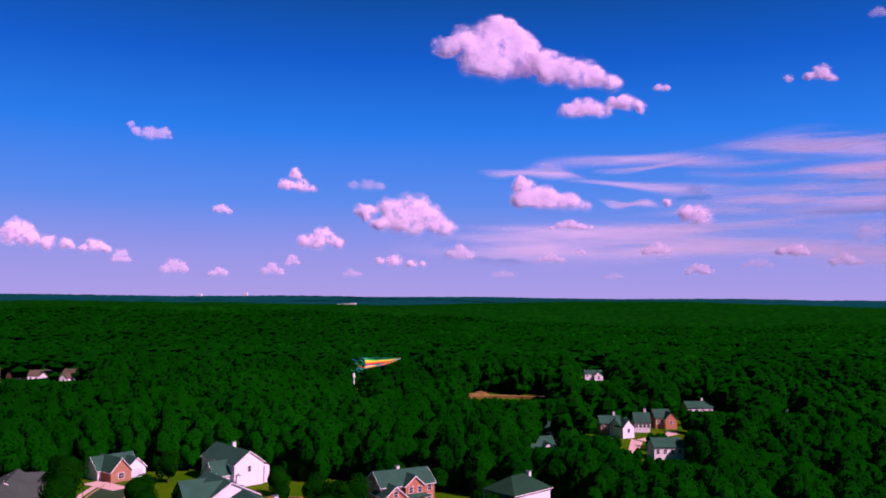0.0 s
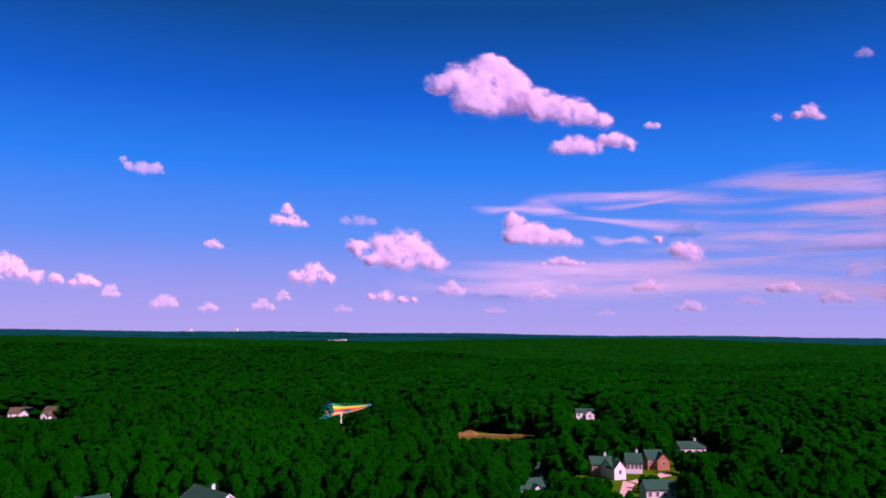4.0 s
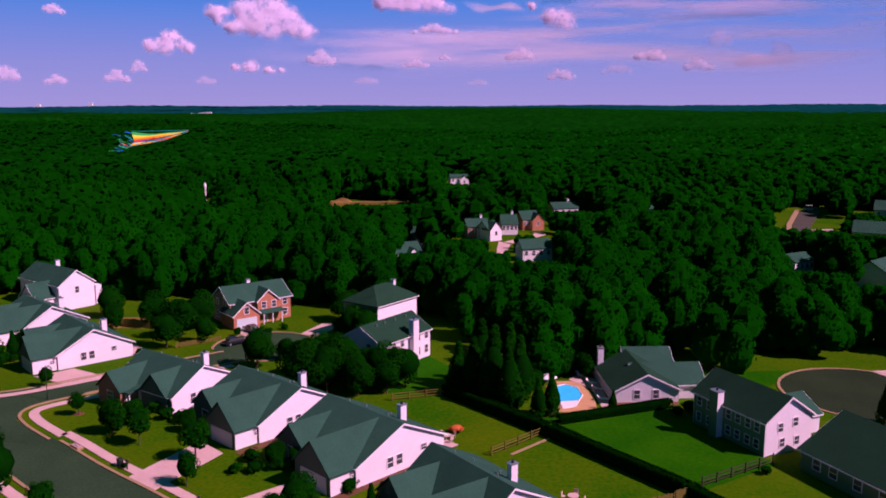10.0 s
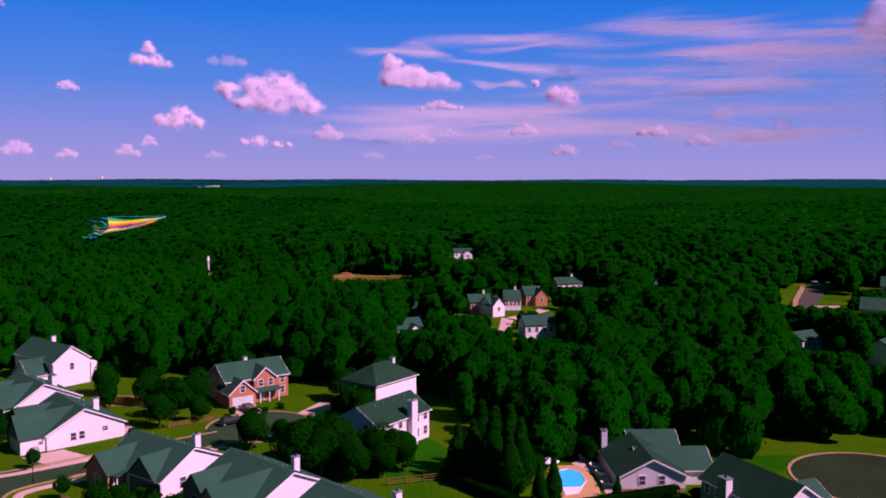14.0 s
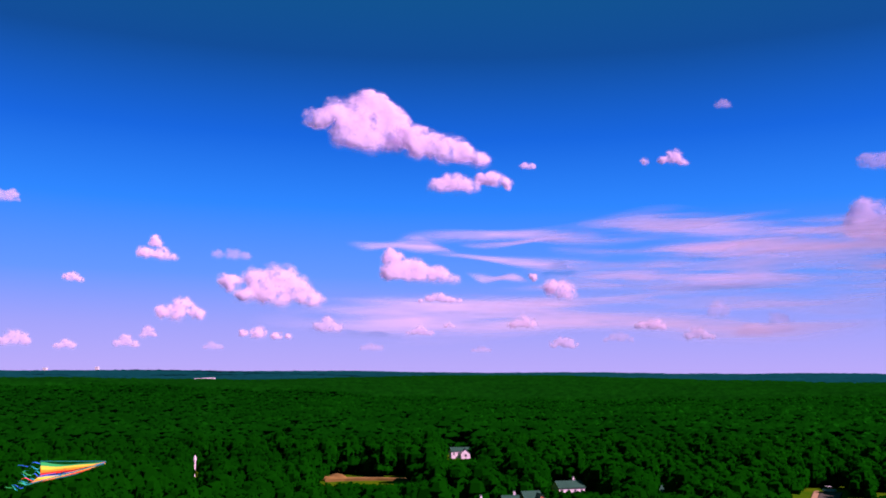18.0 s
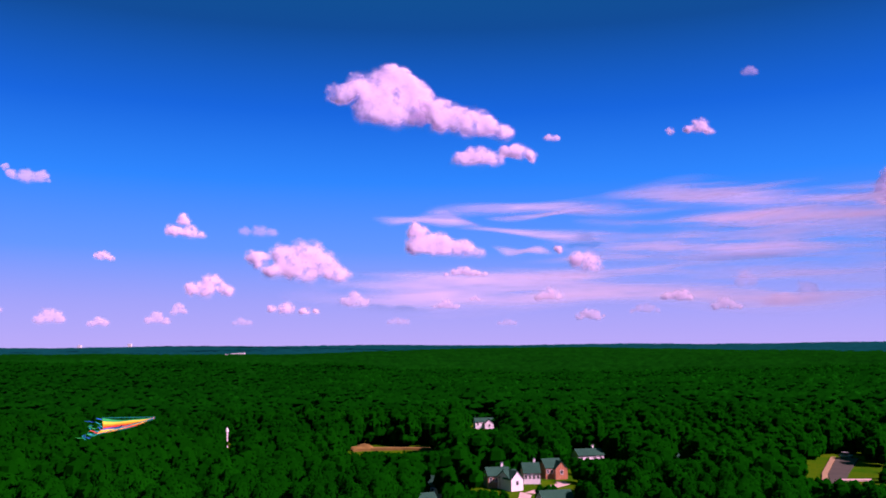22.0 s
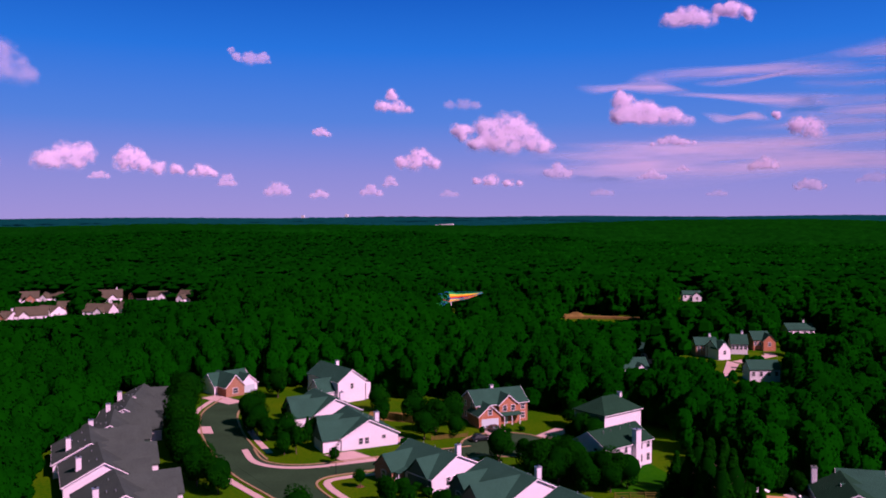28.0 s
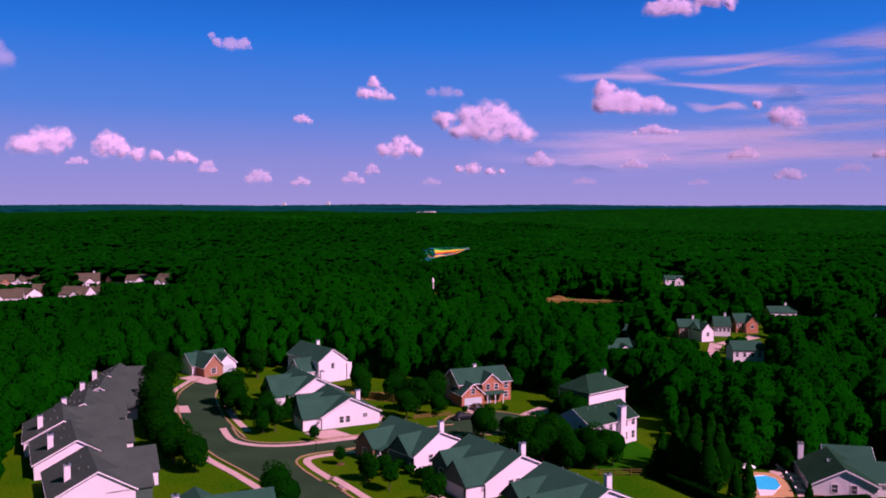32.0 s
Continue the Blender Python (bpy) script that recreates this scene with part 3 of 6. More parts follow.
def ranch_by_peak(px, py, angle, wide=15.2):
    """The same house placed by the top of its nearer gable."""
    a = radians(angle)
    x, y = px + math.cos(a) * wide + math.sin(a) * 10.4, py + math.sin(a) * wide - math.cos(a) * 10.4
    return ranch(x, y, angle, "pale ranch house with slate roof, lens veil in its colour, backing onto woods", roof=SHINGLE_VEILED, wide=wide, chim=(4.1 - wide, 14.2, 6.9), patio=False)


for px, py, a in ((-82.4, 89.9, 133), (-96.9, 103.8, 132), (-108.0, 114.4, 130), (-113.4, 127.2, 124), (-120.0, 141.0, 120), (-126.2, 153.0, 116)):
    ranch_by_peak(px, py, a)
ranch(-41.5, 76.5, 119, "ranch house with slate roof at the foot of a driveway")
ranch(-56.0, 93.5, 129, "ranch house with slate roof beside the curving street")


def two_storey(x, y, angle, length, depth, label, walls=SIDING, roof=SHINGLE, ze=5.6, zr=8.6, rows=((1.6, 1.4), (4.2, 1.4)), cols=4, chim=None, category="house"):
    """A two-storey house; its long front runs along +x from the origin and faces -y."""
    h = thing("house", label, category, pose(x, y, 0, 0, 0, angle))
    gable(h, 0, length, 0, depth, ze, zr, "x", walls, roof)
    for z, hh in rows:
        for i in range(cols):
            window(h, length * (i + 0.5) / cols, 0.0, z, "-y", 0.95, hh)
        for yy in (depth * 0.3, depth * 0.7):
            window(h, length, yy, z, "+x", 0.85, 1.25)
            window(h, 0, yy, z, "-x", 0.85, 1.25)
    if chim:
        chimney(h, *chim)
    return h


# brick house by the turning circle
bh = two_storey(-44.5, 170.5, 37.2, 13.7, 8.8, "red brick two-storey house with slate roof by the turning circle", walls=BRICK, ze=4.7, zr=7.4, cols=0)
gable(bh, -0.7, 4.9, -3.4, 3.0, 2.9, 5.3, "y", BRICK, SHINGLE, over=0.3)
gable(bh, 5.6, 10.4, -1.2, 3.5, 4.7, 6.8, "y", BRICK, SHINGLE, over=0.3)
part("garage_door", boxed(-0.1, 4.3, -3.47, -3.39, 0.05, 2.2), DOOR, bh, "wide white garage door")
part("porch_roof", slab(bmesh.new(), [(5.2, -1.1, 2.9), (10.9, -1.1, 2.9), (10.9, -2.9, 2.45), (5.2, -2.9, 2.45)], 0.15), SHINGLE, bh)
for px in (6.2, 8.2, 10.3):
    part("porch_post", tube(bmesh.new(), (px, -2.7, 0), (px, -2.7, 2.4), 0.12, 0.12), TRIM, bh)
part("front_door", boxed(6.8, 7.8, -1.26, -1.19, 0.1, 2.3), DOOR, bh, "white front door")
for wx, wy, wz in ((7.0, -1.2, 3.8), (9.2, -1.2, 3.8), (12.4, 0, 3.7), (12.4, 0, 1.5), (2.1, -3.4, 3.7)):
    window(bh, wx, wy, wz, "-y", 1.0, 1.35)
chimney(bh, 6.4, 5.2, 6.2, 8.2)

w1 = two_storey(-11.5, 139.1, 53.7, 13.7, 8.9, "white two-storey house with slate roof and tall outside chimney", cols=6, roof=SHINGLE_GREEN, ze=5.0, zr=7.5)
chimney(w1, 8.3, -0.55, 0.0, 7.8, 1.5, 1.1)
for vx in (3.0, 5.2, 8.0, 11.0):
    part("roof_vent", tube(bmesh.new(), (vx, 3.4, 6.8), (vx, 3.4, 7.6), 0.09, 0.09, 6), METAL, w1)
w2 = thing("house", "white two-storey house with dark hipped roof among dark trees", "house", pose(-11.0, 161.4, 0, 0, 0, 53.5))
hip(w2, -4.0, 8.0, 0, 8.6, 7.2, 10.0, SIDING, SHINGLE_GREEN)
chimney(w2, 6.2, 4.6, 7.9, 10.1, 0.7, 0.8)
part("porch_roof", slab(bmesh.new(), [(-4.1, 0.4, 3.2), (-4.1, 3.4, 3.2), (-6.2, 3.4, 2.7), (-6.2, 0.4, 2.7)], 0.15), SHINGLE_GREEN, w2)
for py in (0.7, 3.1):
    part("porch_post", tube(bmesh.new(), (-6.0, py, 0), (-6.0, py, 2.65), 0.12, 0.12), TRIM, w2)
window(w2, 8.0, 3.0, 4.2, "+x", 0.9, 1.3)
# thin panel laid on this side, its colour carries the wall's shade
part("side_wall", boxed(-4.05, -4.0, 0.1, 8.5, 0, 7.1), SHADE_SIDING, w2, "white siding side, shade in its colour")

ph = thing("house", "pale one-storey house with dark hipped roof beside the pool", "house", pose(24.69, 123.91, 0, 0, 0, 2.1))
gable(ph, 0, 9.8, 0, 16.5, 2.25, 4.75, "y", SIDING, SHINGLE_GREEN, over=0.4, ridge=4.9, ze2=2.4)
gable(ph, 4.5, 12.0, 10.0, 17.0, 2.6, 5.0, "x", SIDING, SHINGLE, over=0.35)
gable(ph, 4.0, 14.6, 2.6, 10.2, 2.3, 4.5, "x", SIDING, SHINGLE, over=0.35)
part("plinth", boxed(-0.04, 9.84, -0.05, 0.0, 0, 0.45), TAN_BRICK, ph, "tan brick plinth")
chimney(ph, 0.6, 12.6, 2.4, 5.4, 0.9, 1.1)
for wx in (3.4, 6.3):
    window(ph, wx, 0, 1.7, "-y", 0.9, 1.3)

r2 = thing("house", "white two-storey house with dark shingle roof and boxed chimney", "house", pose(34.5, 117.04, 0, 0, 0, -65.7))
gable(r2, 0, 13.4, 0, 8.2, 4.65, 7.4, "x", SIDING, SHINGLE_GREEN, over=0.35)
gable(r2, 3.0, 10.0, 8.2, 13.6, 2.6, 4.6, "y", SIDING, SHINGLE, over=0.3)
# added panels put the shade on front and chimney into the colour
part("front_wall", boxed(0.1, 13.3, -0.03, 0.0, 0, 4.6), SHADE_SIDING, r2, "white siding front, shade in its colour")
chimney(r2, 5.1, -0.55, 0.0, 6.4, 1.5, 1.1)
part("chimney_front", boxed(4.34, 5.86, -1.13, -1.10, 0, 6.4), SHADE_SIDING, r2, "white siding front, shade in its colour")
for wx in (1.2, 3.2, 6.9, 8.6, 10.4, 12.0):
    window(r2, wx, 0, 3.6, "-y", 0.85, 1.2)
    window(r2, wx, 0, 1.35, "-y", 0.85, 1.2)
for wy, wz in ((5.2, 4.0), (2.6, 3.6), (3.0, 1.5), (5.6, 1.4)):
    window(r2, 13.4, wy, wz, "+x", 0.85, 1.1)

r3 = thing("house", "low house with shade in its siding colour, broad dark shingle roof, beside fenced lawn", "house", pose(43.15, 101.15, 0, 0, 0, -68.0))
# walls take the siding that has shade put into its colour
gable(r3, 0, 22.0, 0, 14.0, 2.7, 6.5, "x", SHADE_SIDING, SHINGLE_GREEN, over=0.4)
for wx in (2.5, 5.0, 8.5, 12.0, 15.0, 18.5):
    window(r3, wx, 0, 1.6, "-y", 1.1, 1.3)

b3 = thing("house", "white two-storey house with slate roof at the wood's edge", "house", pose(-87.8, 186.8, 0, 0, 0, -38))
gable(b3, -13.0, 4.2, -1.0, 7.4, 5.6, 8.6, "x", SIDING, SHINGLE, over=0.3)
gable(b3, -4.0, 2.6, -5.5, 3.0, 3.2, 6.2, "y", SIDING, SHINGLE, over=0.3)
window(b3, 4.2, 3.2, 4.3, "+x", 0.9, 1.4)
part("bay", boxed(2.6, 4.6, 7.4, 8.8, 0.3, 4.6), SIDING, b3, "white rear bay")
chimney(b3, -6.0, 4.4, 7.2, 9.6)

c1 = thing("house", "tan brick and white house with slate roof at street's end", "house", pose(-117.0, 187.4, 0, 0, 0, 59))
gable(c1, -5.6, 5.6, 3.0, 10.0, 2.7, 5.6, "x", SIDING, SHINGLE, over=0.4)
gable(c1, 1.2, 6.4, 0.4, 8.0, 2.6, 5.0, "y", SIDING, SHINGLE, over=0.3)
gable(c1, -4.6, 1.0, -1.8, 8.0, 2.8, 5.9, "y", TAN_BRICK, SHINGLE, over=0.35)
part("garage_door", boxed(1.9, 5.6, 0.32, 0.42, 0.05, 2.2), DOOR, c1, "white garage door")
window(c1, -1.8, -1.8, 1.6, "-y", 1.5, 1.4)


def simple_house(x, y, angle, length, depth, ze, zr, label, walls=SIDING, roof=SHINGLE, wing=None, chim=True, base=0.0):
    """A house seen from far off: block, gable roof, one wing, a few windows and a chimney."""
    h = thing("house", label, "house", pose(x, y, base, 0, 0, angle))
    ze, zr = ze * 0.78, zr * 0.8
    if wing:
        wing = (*wing[:3], wing[3] * 0.78, wing[4] * 0.8, wing[5])
    gable(h, -length / 2, length / 2, 0, depth, ze, zr, "x", walls, roof, over=0.3, trim=False)
    if wing:
        wx, ww, wd, wz, wr, wm = wing
        gable(h, wx - ww / 2, wx + ww / 2, -wd, depth * 0.5, wz, wr, "y", wm, roof, over=0.25, trim=False)
        window(h, wx, -wd, wz - 1.2, "-y", 1.0, 1.3)
    for i in range(4):
        window(h, -length / 2 + length * (i + 0.5) / 4, 0, ze - 1.3, "-y", 0.9, 1.3)
    window(h, length / 2, depth / 2, ze - 1.3, "+x", 0.9, 1.3)
    if chim:
        chimney(h, length * 0.3, depth * 0.8, ze, zr + 1.2)
    return h


gz0 = lambda x, y: float(ground_z(np.array(x), np.array(y)))
simple_house(11.8, 286, 12, 7.5, 7, 5.2, 7.8, "tan brick house with slate roof in a forest clearing", wing=(1.8, 4, 1.6, 4.8, 7.0, TAN_BRICK), walls=TAN_BRICK)
simple_house(16.8, 281.5, 34, 4.6, 6.5, 5.0, 7.6, "white gabled house wing in a forest clearing", chim=False, wing=(0, 4.8, 1.2, 4.8, 7.8, SIDING))
simple_house(23.2, 294, 5, 5.6, 7, 4.8, 8.2, "house with steep slate roof and chimney among trees")
simple_house(31.8, 305, 18, 6.4, 7, 5.0, 8.2, "red brick gabled house above a clearing", walls=BRICK, wing=(2, 4.5, 2, 4.8, 7.6, BRICK), chim=False)
simple_house(27.0, 243.5, 14, 9.0, 6.5, 4.8, 7.4, "white house with slate roof and row of windows", chim=False)
simple_house(-10.4, 242, 25, 8, 7, 3.6, 6.6, "pale house with slate roof half hidden by trees", wing=(1, 4, 2, 3.2, 5.2, SIDING), chim=False)
simple_house(-8.4, 267, -30, 9, 8, 4.5, 7.5, "house with slate roof and chimney sunk in trees")
simple_house(49.6, 338, 14, 10.5, 8, 5.0, 7.4, "house with long slate roof above the treetops")
simple_house(84.0, 338, 5, 12, 8, 5.0, 7.4, "house with long grey roof above the treetops", base=-1.5)
simple_house(92.5, 215, 30, 7.5, 6, 6.6, 8.4, "white house wall glimpsed between dark trees", chim=False)
simple_house(112.0, 206, 40, 12, 9, 5.4, 8.4, "white gabled house at the edge of woods", chim=False)
simple_house(10.6, 478, 10, 11, 7, 5.6, 7.6, "small white house far off in the forest", wing=(2, 5, 2, 4.5, 7, SIDING), chim=False)
simple_house(142, 275, -30, 14, 10, 4, 8, "house with blue-grey roof beside a lawn")
simple_house(180, 335, -30, 14, 10, 4, 8, "house with grey roof among trees")
for i, (x, y, a) in enumerate(((-317, 311, 12), (-306, 322, 36), (-312, 336, -10), (-303, 348, 30), (-286, 344, 8), (-287, 362, -18), (-386, 407, 40), (-375, 416, 5), (-334, 417, 35), (-325, 433, -15), (-307, 429, 20), (-281, 421, 0))):
    big = 0.85 + 0.35 * ((i * 0.618) % 1)
    simple_house(x, y, a, 14 * big, 10, 3.4, 7.6 * big, "far house with tan shingle roof in a woodland estate", roof=SHINGLE_TAN, chim=i % 4 == 0, wing=(3 - 6 * (i % 2), 5, 2 + i % 3, 3.2, 6.0, TAN_BRICK if i % 3 == 0 else SIDING), base=gz0(x, y))


# ---- driveways, paths, beds ----
def drive(pts, label="pale concrete driveway"):
    return tagged(patch("driveway", pts, 0.14, CONCRETE, thick=0.14), label, "driveway", kind="structure")


drive([(-16.2, 73.8), (-13.2, 69.2), (-3.6, 77.5), (-6.5, 81.5)])
drive([(-27.8, 90.8), (-24.0, 86.9), (-16.0, 94.4), (-19.4, 98.0)])
drive([(-39.8, 99.2), (-35.4, 95.8), (-30.0, 106.5), (-34.0, 110.4)])
drive([(-10.6, 57.4), (-8.4, 52.4), (3.4, 60.4), (1.6, 65.0)])
drive([(-31.9, 80.4), (-28.6, 76.4), (-37.6, 70.8), (-40.4, 76.0)])
drive([(-48.2, 94.9), (-45.0, 91.4), (-54.0, 84.4), (-57.0, 89.0)])
drive([(-69.4, 138.0), (-61.6, 133.6), (-57.0, 137.8), (-64.6, 142.4)])
drive([(-42.9, 167.3), (-40.0, 162.8), (-35.6, 164.9), (-38.7, 170.4)])
drive([(-29.2, 164.4), (-25.7, 162.6), (-21.6, 171.4), (-25.8, 172.8)])
drive([(-124, 180), (-113, 175), (-111, 179), (-122, 185)])
drive([(73, 136.5), (88, 137), (88, 142), (71.5, 139.8)])
drive([(-101, 147.6), (-105, 153.0), (-110, 151.0), (-107, 146)])
drive([(14.8, 247), (17.2, 247), (21.6, 272.5), (18.2, 278.5)], "pale concrete drive in a far clearing")
drive([(19.6, 277.0), (22.4, 275.0), (36.0, 293.6), (35.0, 298.6), (31.6, 299.0), (32.0, 294.6)], "pale concrete drive in a far clearing")


def on_slope(name, pts, lift, material, label, category):
    """A paved piece that follows the gently rising ground."""
    bm = slab(bmesh.new(), [(x, y, float(ground_z(np.array(float(x)), np.array(float(y)))) + lift) for x, y in pts], 0.5)
    return tagged(part(name, bm, material), label, category, kind="structure")


on_slope("road", [(119.5, 286), (125, 287), (137.5, 313), (159, 352), (151, 354), (130.5, 313)], 0.45, FAR_STREET, "pale grey street between far trees", "road")
on_slope("pavement", [(117.6, 287), (119.3, 286.2), (130.3, 313.2), (150.8, 354.2), (149, 355), (128.6, 314)], 0.52, CURB, "tan concrete pavement beside a far street", "pavement")
on_slope("driveway", [(128.4, 298), (139.4, 298.4), (139.8, 301), (129.8, 300.8)], 0.5, CONCRETE, "pale concrete drive in a far clearing", "driveway")


def bed(x, y, r, label="ring of reddish mulch round a young tree"):
    bm = bmesh.new()
    bmesh.ops.create_cone(bm, cap_ends=True, segments=20, radius1=r, radius2=r * 0.75, depth=0.12, matrix=Matrix.Translation((x, y, 0.06)))
    return tagged(part("mulch_bed", bm, MULCH), label, "mulch bed", kind="structure")


def bed_strip(pts, w, label="strip of reddish mulch along a house wall"):
    return tagged(ribbon("mulch_bed", smooth_line(pts), -w / 2, w / 2, 0.07, 0.07, MULCH), label, "mulch bed", kind="structure")


bed_strip([(-2.3, 75.8), (4.9, 81.0), (11.9, 86.3)], 1.5)
bed_strip([(-14.2, 92.8), (-8.0, 99.8), (-2.0, 106.3)], 1.5)
bed_strip([(5.4, 59.9), (14.0, 63.0), (23.6, 66.4)], 1.6)
bed_strip([(-28.0, 106.3), (-22.0, 112.6)], 1.3)
tagged(patch("sand_bank", [(-50, 380), (-42, 383), (-28, 385), (-9, 384), (-9, 386.2), (-34, 389), (-46, 389)], 1.2, CLAY, thick=1.2), "bare orange clay bank in a forest gap", "sand bank", kind="structure")
mound = bmesh.new()
bmesh.ops.create_uvsphere(mound, u_segments=24, v_segments=12, radius=1.0)
for v in mound.verts:
    v.co = Vector((v.co.x * 6.5, v.co.y * 4.0, max(v.co.z, -0.02) * (2.3 + 0.7 * math.sin(v.co.x * 5 + v.co.y * 3))))
mound_ob = part("clay_mound", mound, CLAY, smooth=True)
mound_ob.matrix_world = pose(-46.5, 386.0, float(ground_z(np.array(-46.5), np.array(386.0))), 0, 0, 12)
tagged(mound_ob, "rounded heap of bare orange clay in a forest gap", "clay heap", kind="structure")
tagged(patch("bare_ground", [(-62, 169), (-60, 174), (-65, 178), (-74, 178), (-72, 170)], 0.05, CLAY, thick=0.05), "bare orange soil patch behind lawns", "soil", kind="structure")


tagged(patch("lawn", [(-0.6, 128.6), (13.2, 112.8), (27.2, 94.0), (34.5, 98.6), (41.0, 102.6), (40.0, 104.6), (34.6, 117.0), (33.4, 122.6), (24.0, 121.6), (12.0, 118.6)], 0.03, LAWN_GREEN, thick=0.02), "deep green mown lawn inside board fences", "lawn", kind="structure")
tagged(patch("lawn", [(-4.0, 150.0), (-1.5, 146.0), (2.0, 140.5), (-1.0, 133.0), (-8.0, 128.5), (-13.0, 132.5)], 0.03, LAWN_GREEN, thick=0.02), "deep green mown lawn beside a white house", "lawn", kind="structure")
tagged(patch("lawn", [(20.5, 139.6), (44, 139.8), (60, 140.6), (91, 139.6), (91, 131), (75, 136), (66, 139.0), (58, 138.5), (50, 131), (48, 126), (38, 126), (37, 139.0)], 0.03, LAWN_GREEN, thick=0.02), "deep green lawn along the wood's edge", "lawn", kind="structure")

# ring of field stones round the planting in front of a house
border = thing("stone_border", "curved border of rough pale stones round shrubs", "stone border", pose(-7.2, 84.9, 0))
stone_mesh = bpy.data.meshes.new("stone")
bm = bmesh.new()
bmesh.ops.create_icosphere(bm, subdivisions=1, radius=0.3)
for v in bm.verts:
    v.co *= 0.85 + 0.3 * math.sin(v.co.x * 17 + v.co.y * 11) ** 2
    v.co.z *= 0.6
bm.to_mesh(stone_mesh)
bm.free()
stone_mesh.materials.append(CONCRETE)
for i in range(17):
    a = radians(115 + i * 9)
    s = new("stone", stone_mesh)
    s.parent = border
    s.location = (3.0 * math.cos(a) + 0.1 * math.sin(i * 3.1), 2.6 * math.sin(a) + 0.1 * math.cos(i * 2.3), 0.1)
    s.rotation_euler = (0, 0, i * 1.7)
    s.scale = (0.7 + 0.4 * ((i * 0.37) % 1),) * 3

# ---- fences ----
def fence(p, q, label, material=None, height=1.75, category="fence"):
    """A board fence: panels between posts, each panel one mesh of upright boards on rails."""
    material = material or WOOD
    p, q = Vector(p), Vector(q)
    n = max(1, round((q - p).length / 2.4))
    d = (q - p) / n
    f = thing("fence", label, category, Matrix.Translation((p.x, p.y, 0)) @ Matrix.Rotation(math.atan2(d.y, d.x), 4, "Z"))
    L = d.length
    k = 14
    step_x = (L - 0.12) / k
    board = bpy.data.meshes.new("board")
    bm = boxed(0, step_x * 0.9, -0.012, 0.012, 0.05, height, bevel=0.0)
    bm.to_mesh(board)
    bm.free()
    board.materials.append(material)
    rails = bmesh.new()
    for z in (0.4, height - 0.35):
        box(rails, 0, L, 0.012, 0.05, z - 0.05, z + 0.05)
    first = part("panel", rails, material, f)
    post = part("post", boxed(-0.06, 0.06, -0.06, 0.06, 0, height + 0.1), material, f)
    rnd = random.Random(int(abs(p.x * 7 + p.y)))
    for i in range(n):
        panel = first if i == 0 else new("panel", first.data)
        panel.parent = f
        panel.location = (L * i, 0, rnd.uniform(-0.14, 0.06))
        panel.rotation_euler = (rnd.uniform(-0.03, 0.03), 0, 0)
        for j in range(k):
            if rnd.random() < 0.06:
                continue
            o = new("board", board)
            o.parent = panel
            o.location = (0.06 + step_x * j, 0, 0)
            o.scale.z = 1 + rnd.uniform(-0.08, 0.05)
    for i in range(1, n + 1):
        o = new("post", post.data)
        o.parent = f
        o.location = (L * i, 0, 0)
    return f


def rail_fence(p, q, label, height=1.2, rails=3, span=2.4, wood=None):
    """Posts with open rails between them."""
    wood = wood or WOOD
    p, q = Vector(p), Vector(q)
    d = q - p
    n = max(1, round(d.length / span))
    f = thing("rail_fence", label, "fence", Matrix.Translation((p.x, p.y, 0)) @ Matrix.Rotation(math.atan2(d.y, d.x), 4, "Z"), group="rail fences across the lawns")
    L = d.length / n
    post = part("post", boxed(-0.08, 0.08, -0.08, 0.08, 0, height + 0.12, bevel=0.02), wood, f)
    rail = boxed(0, L, -0.03, 0.03, -0.06, 0.06)
    rail_mesh = bpy.data.meshes.new("rail")
    rail.to_mesh(rail_mesh)
    rail.free()
    rail_mesh.materials.append(wood)
    rnd = random.Random(int(abs(p.x * 5 + p.y * 3)))
    for i in range(n):
        o = new("post", post.data)
        o.parent, o.location = f, (L * (i + 1), 0, 0)
        for k in range(rails):
            o = new("rail", rail_mesh)
            o.parent, o.location = f, (L * i, 0.09, height * (k + 0.7) / rails + rnd.uniform(-0.03, 0.03))
    return f


fence((18.0, 88.5), (27.5, 93.4), "tan board fence with uneven panels across lawn", WOOD, 1.55)
fence((25.0, 64.6), (38.3, 73.0), "brown board fence across back lawns", WOOD, 1.5)
fence((-69.0, 171.2), (-57.8, 168.2), "orange-brown board fence behind back lawns", WOOD, 1.8)
fence((-51.0, 155.0), (-44.0, 160.2), "orange-brown board fence beside a driveway", WOOD, 1.0)
rail_fence((5.0, 105.6), (12.6, 112.6), "brown open rail fence across the back lawn")
rail_fence((29.4, 96.2), (40.4, 102.8), "dark wooden rail fence from hedge to white house", 1.3, wood=DARKWOOD)
rail_fence((-9.0, 126.2), (-1.2, 128.6), "brown rail fence below dark conifers", 1.2)

# ---- trees ----
def mist(u, v, seed, octaves=5):
    """Smooth value noise, 0 to 1, in several octaves."""
    g = np.random.default_rng(seed)
    total, weight, amp = 0.0, 0.0, 1.0
    for _ in range(octaves):
        grid = g.random((64, 64))
        iu, iv = np.floor(u).astype(int), np.floor(v).astype(int)
        fu, fv = u - iu, v - iv
        fu, fv = fu * fu * (3 - 2 * fu), fv * fv * (3 - 2 * fv)
        a, b = grid[iu % 64, iv % 64], grid[(iu + 1) % 64, iv % 64]
        c, d = grid[iu % 64, (iv + 1) % 64], grid[(iu + 1) % 64, (iv + 1) % 64]
        total = total + amp * ((a * (1 - fu) + b * fu) * (1 - fv) + (c * (1 - fu) + d * fu) * fv)
        weight, amp, u, v = weight + amp, amp * 0.55, u * 2.03 + 5.2, v * 2.03 + 1.7
    return total / weight


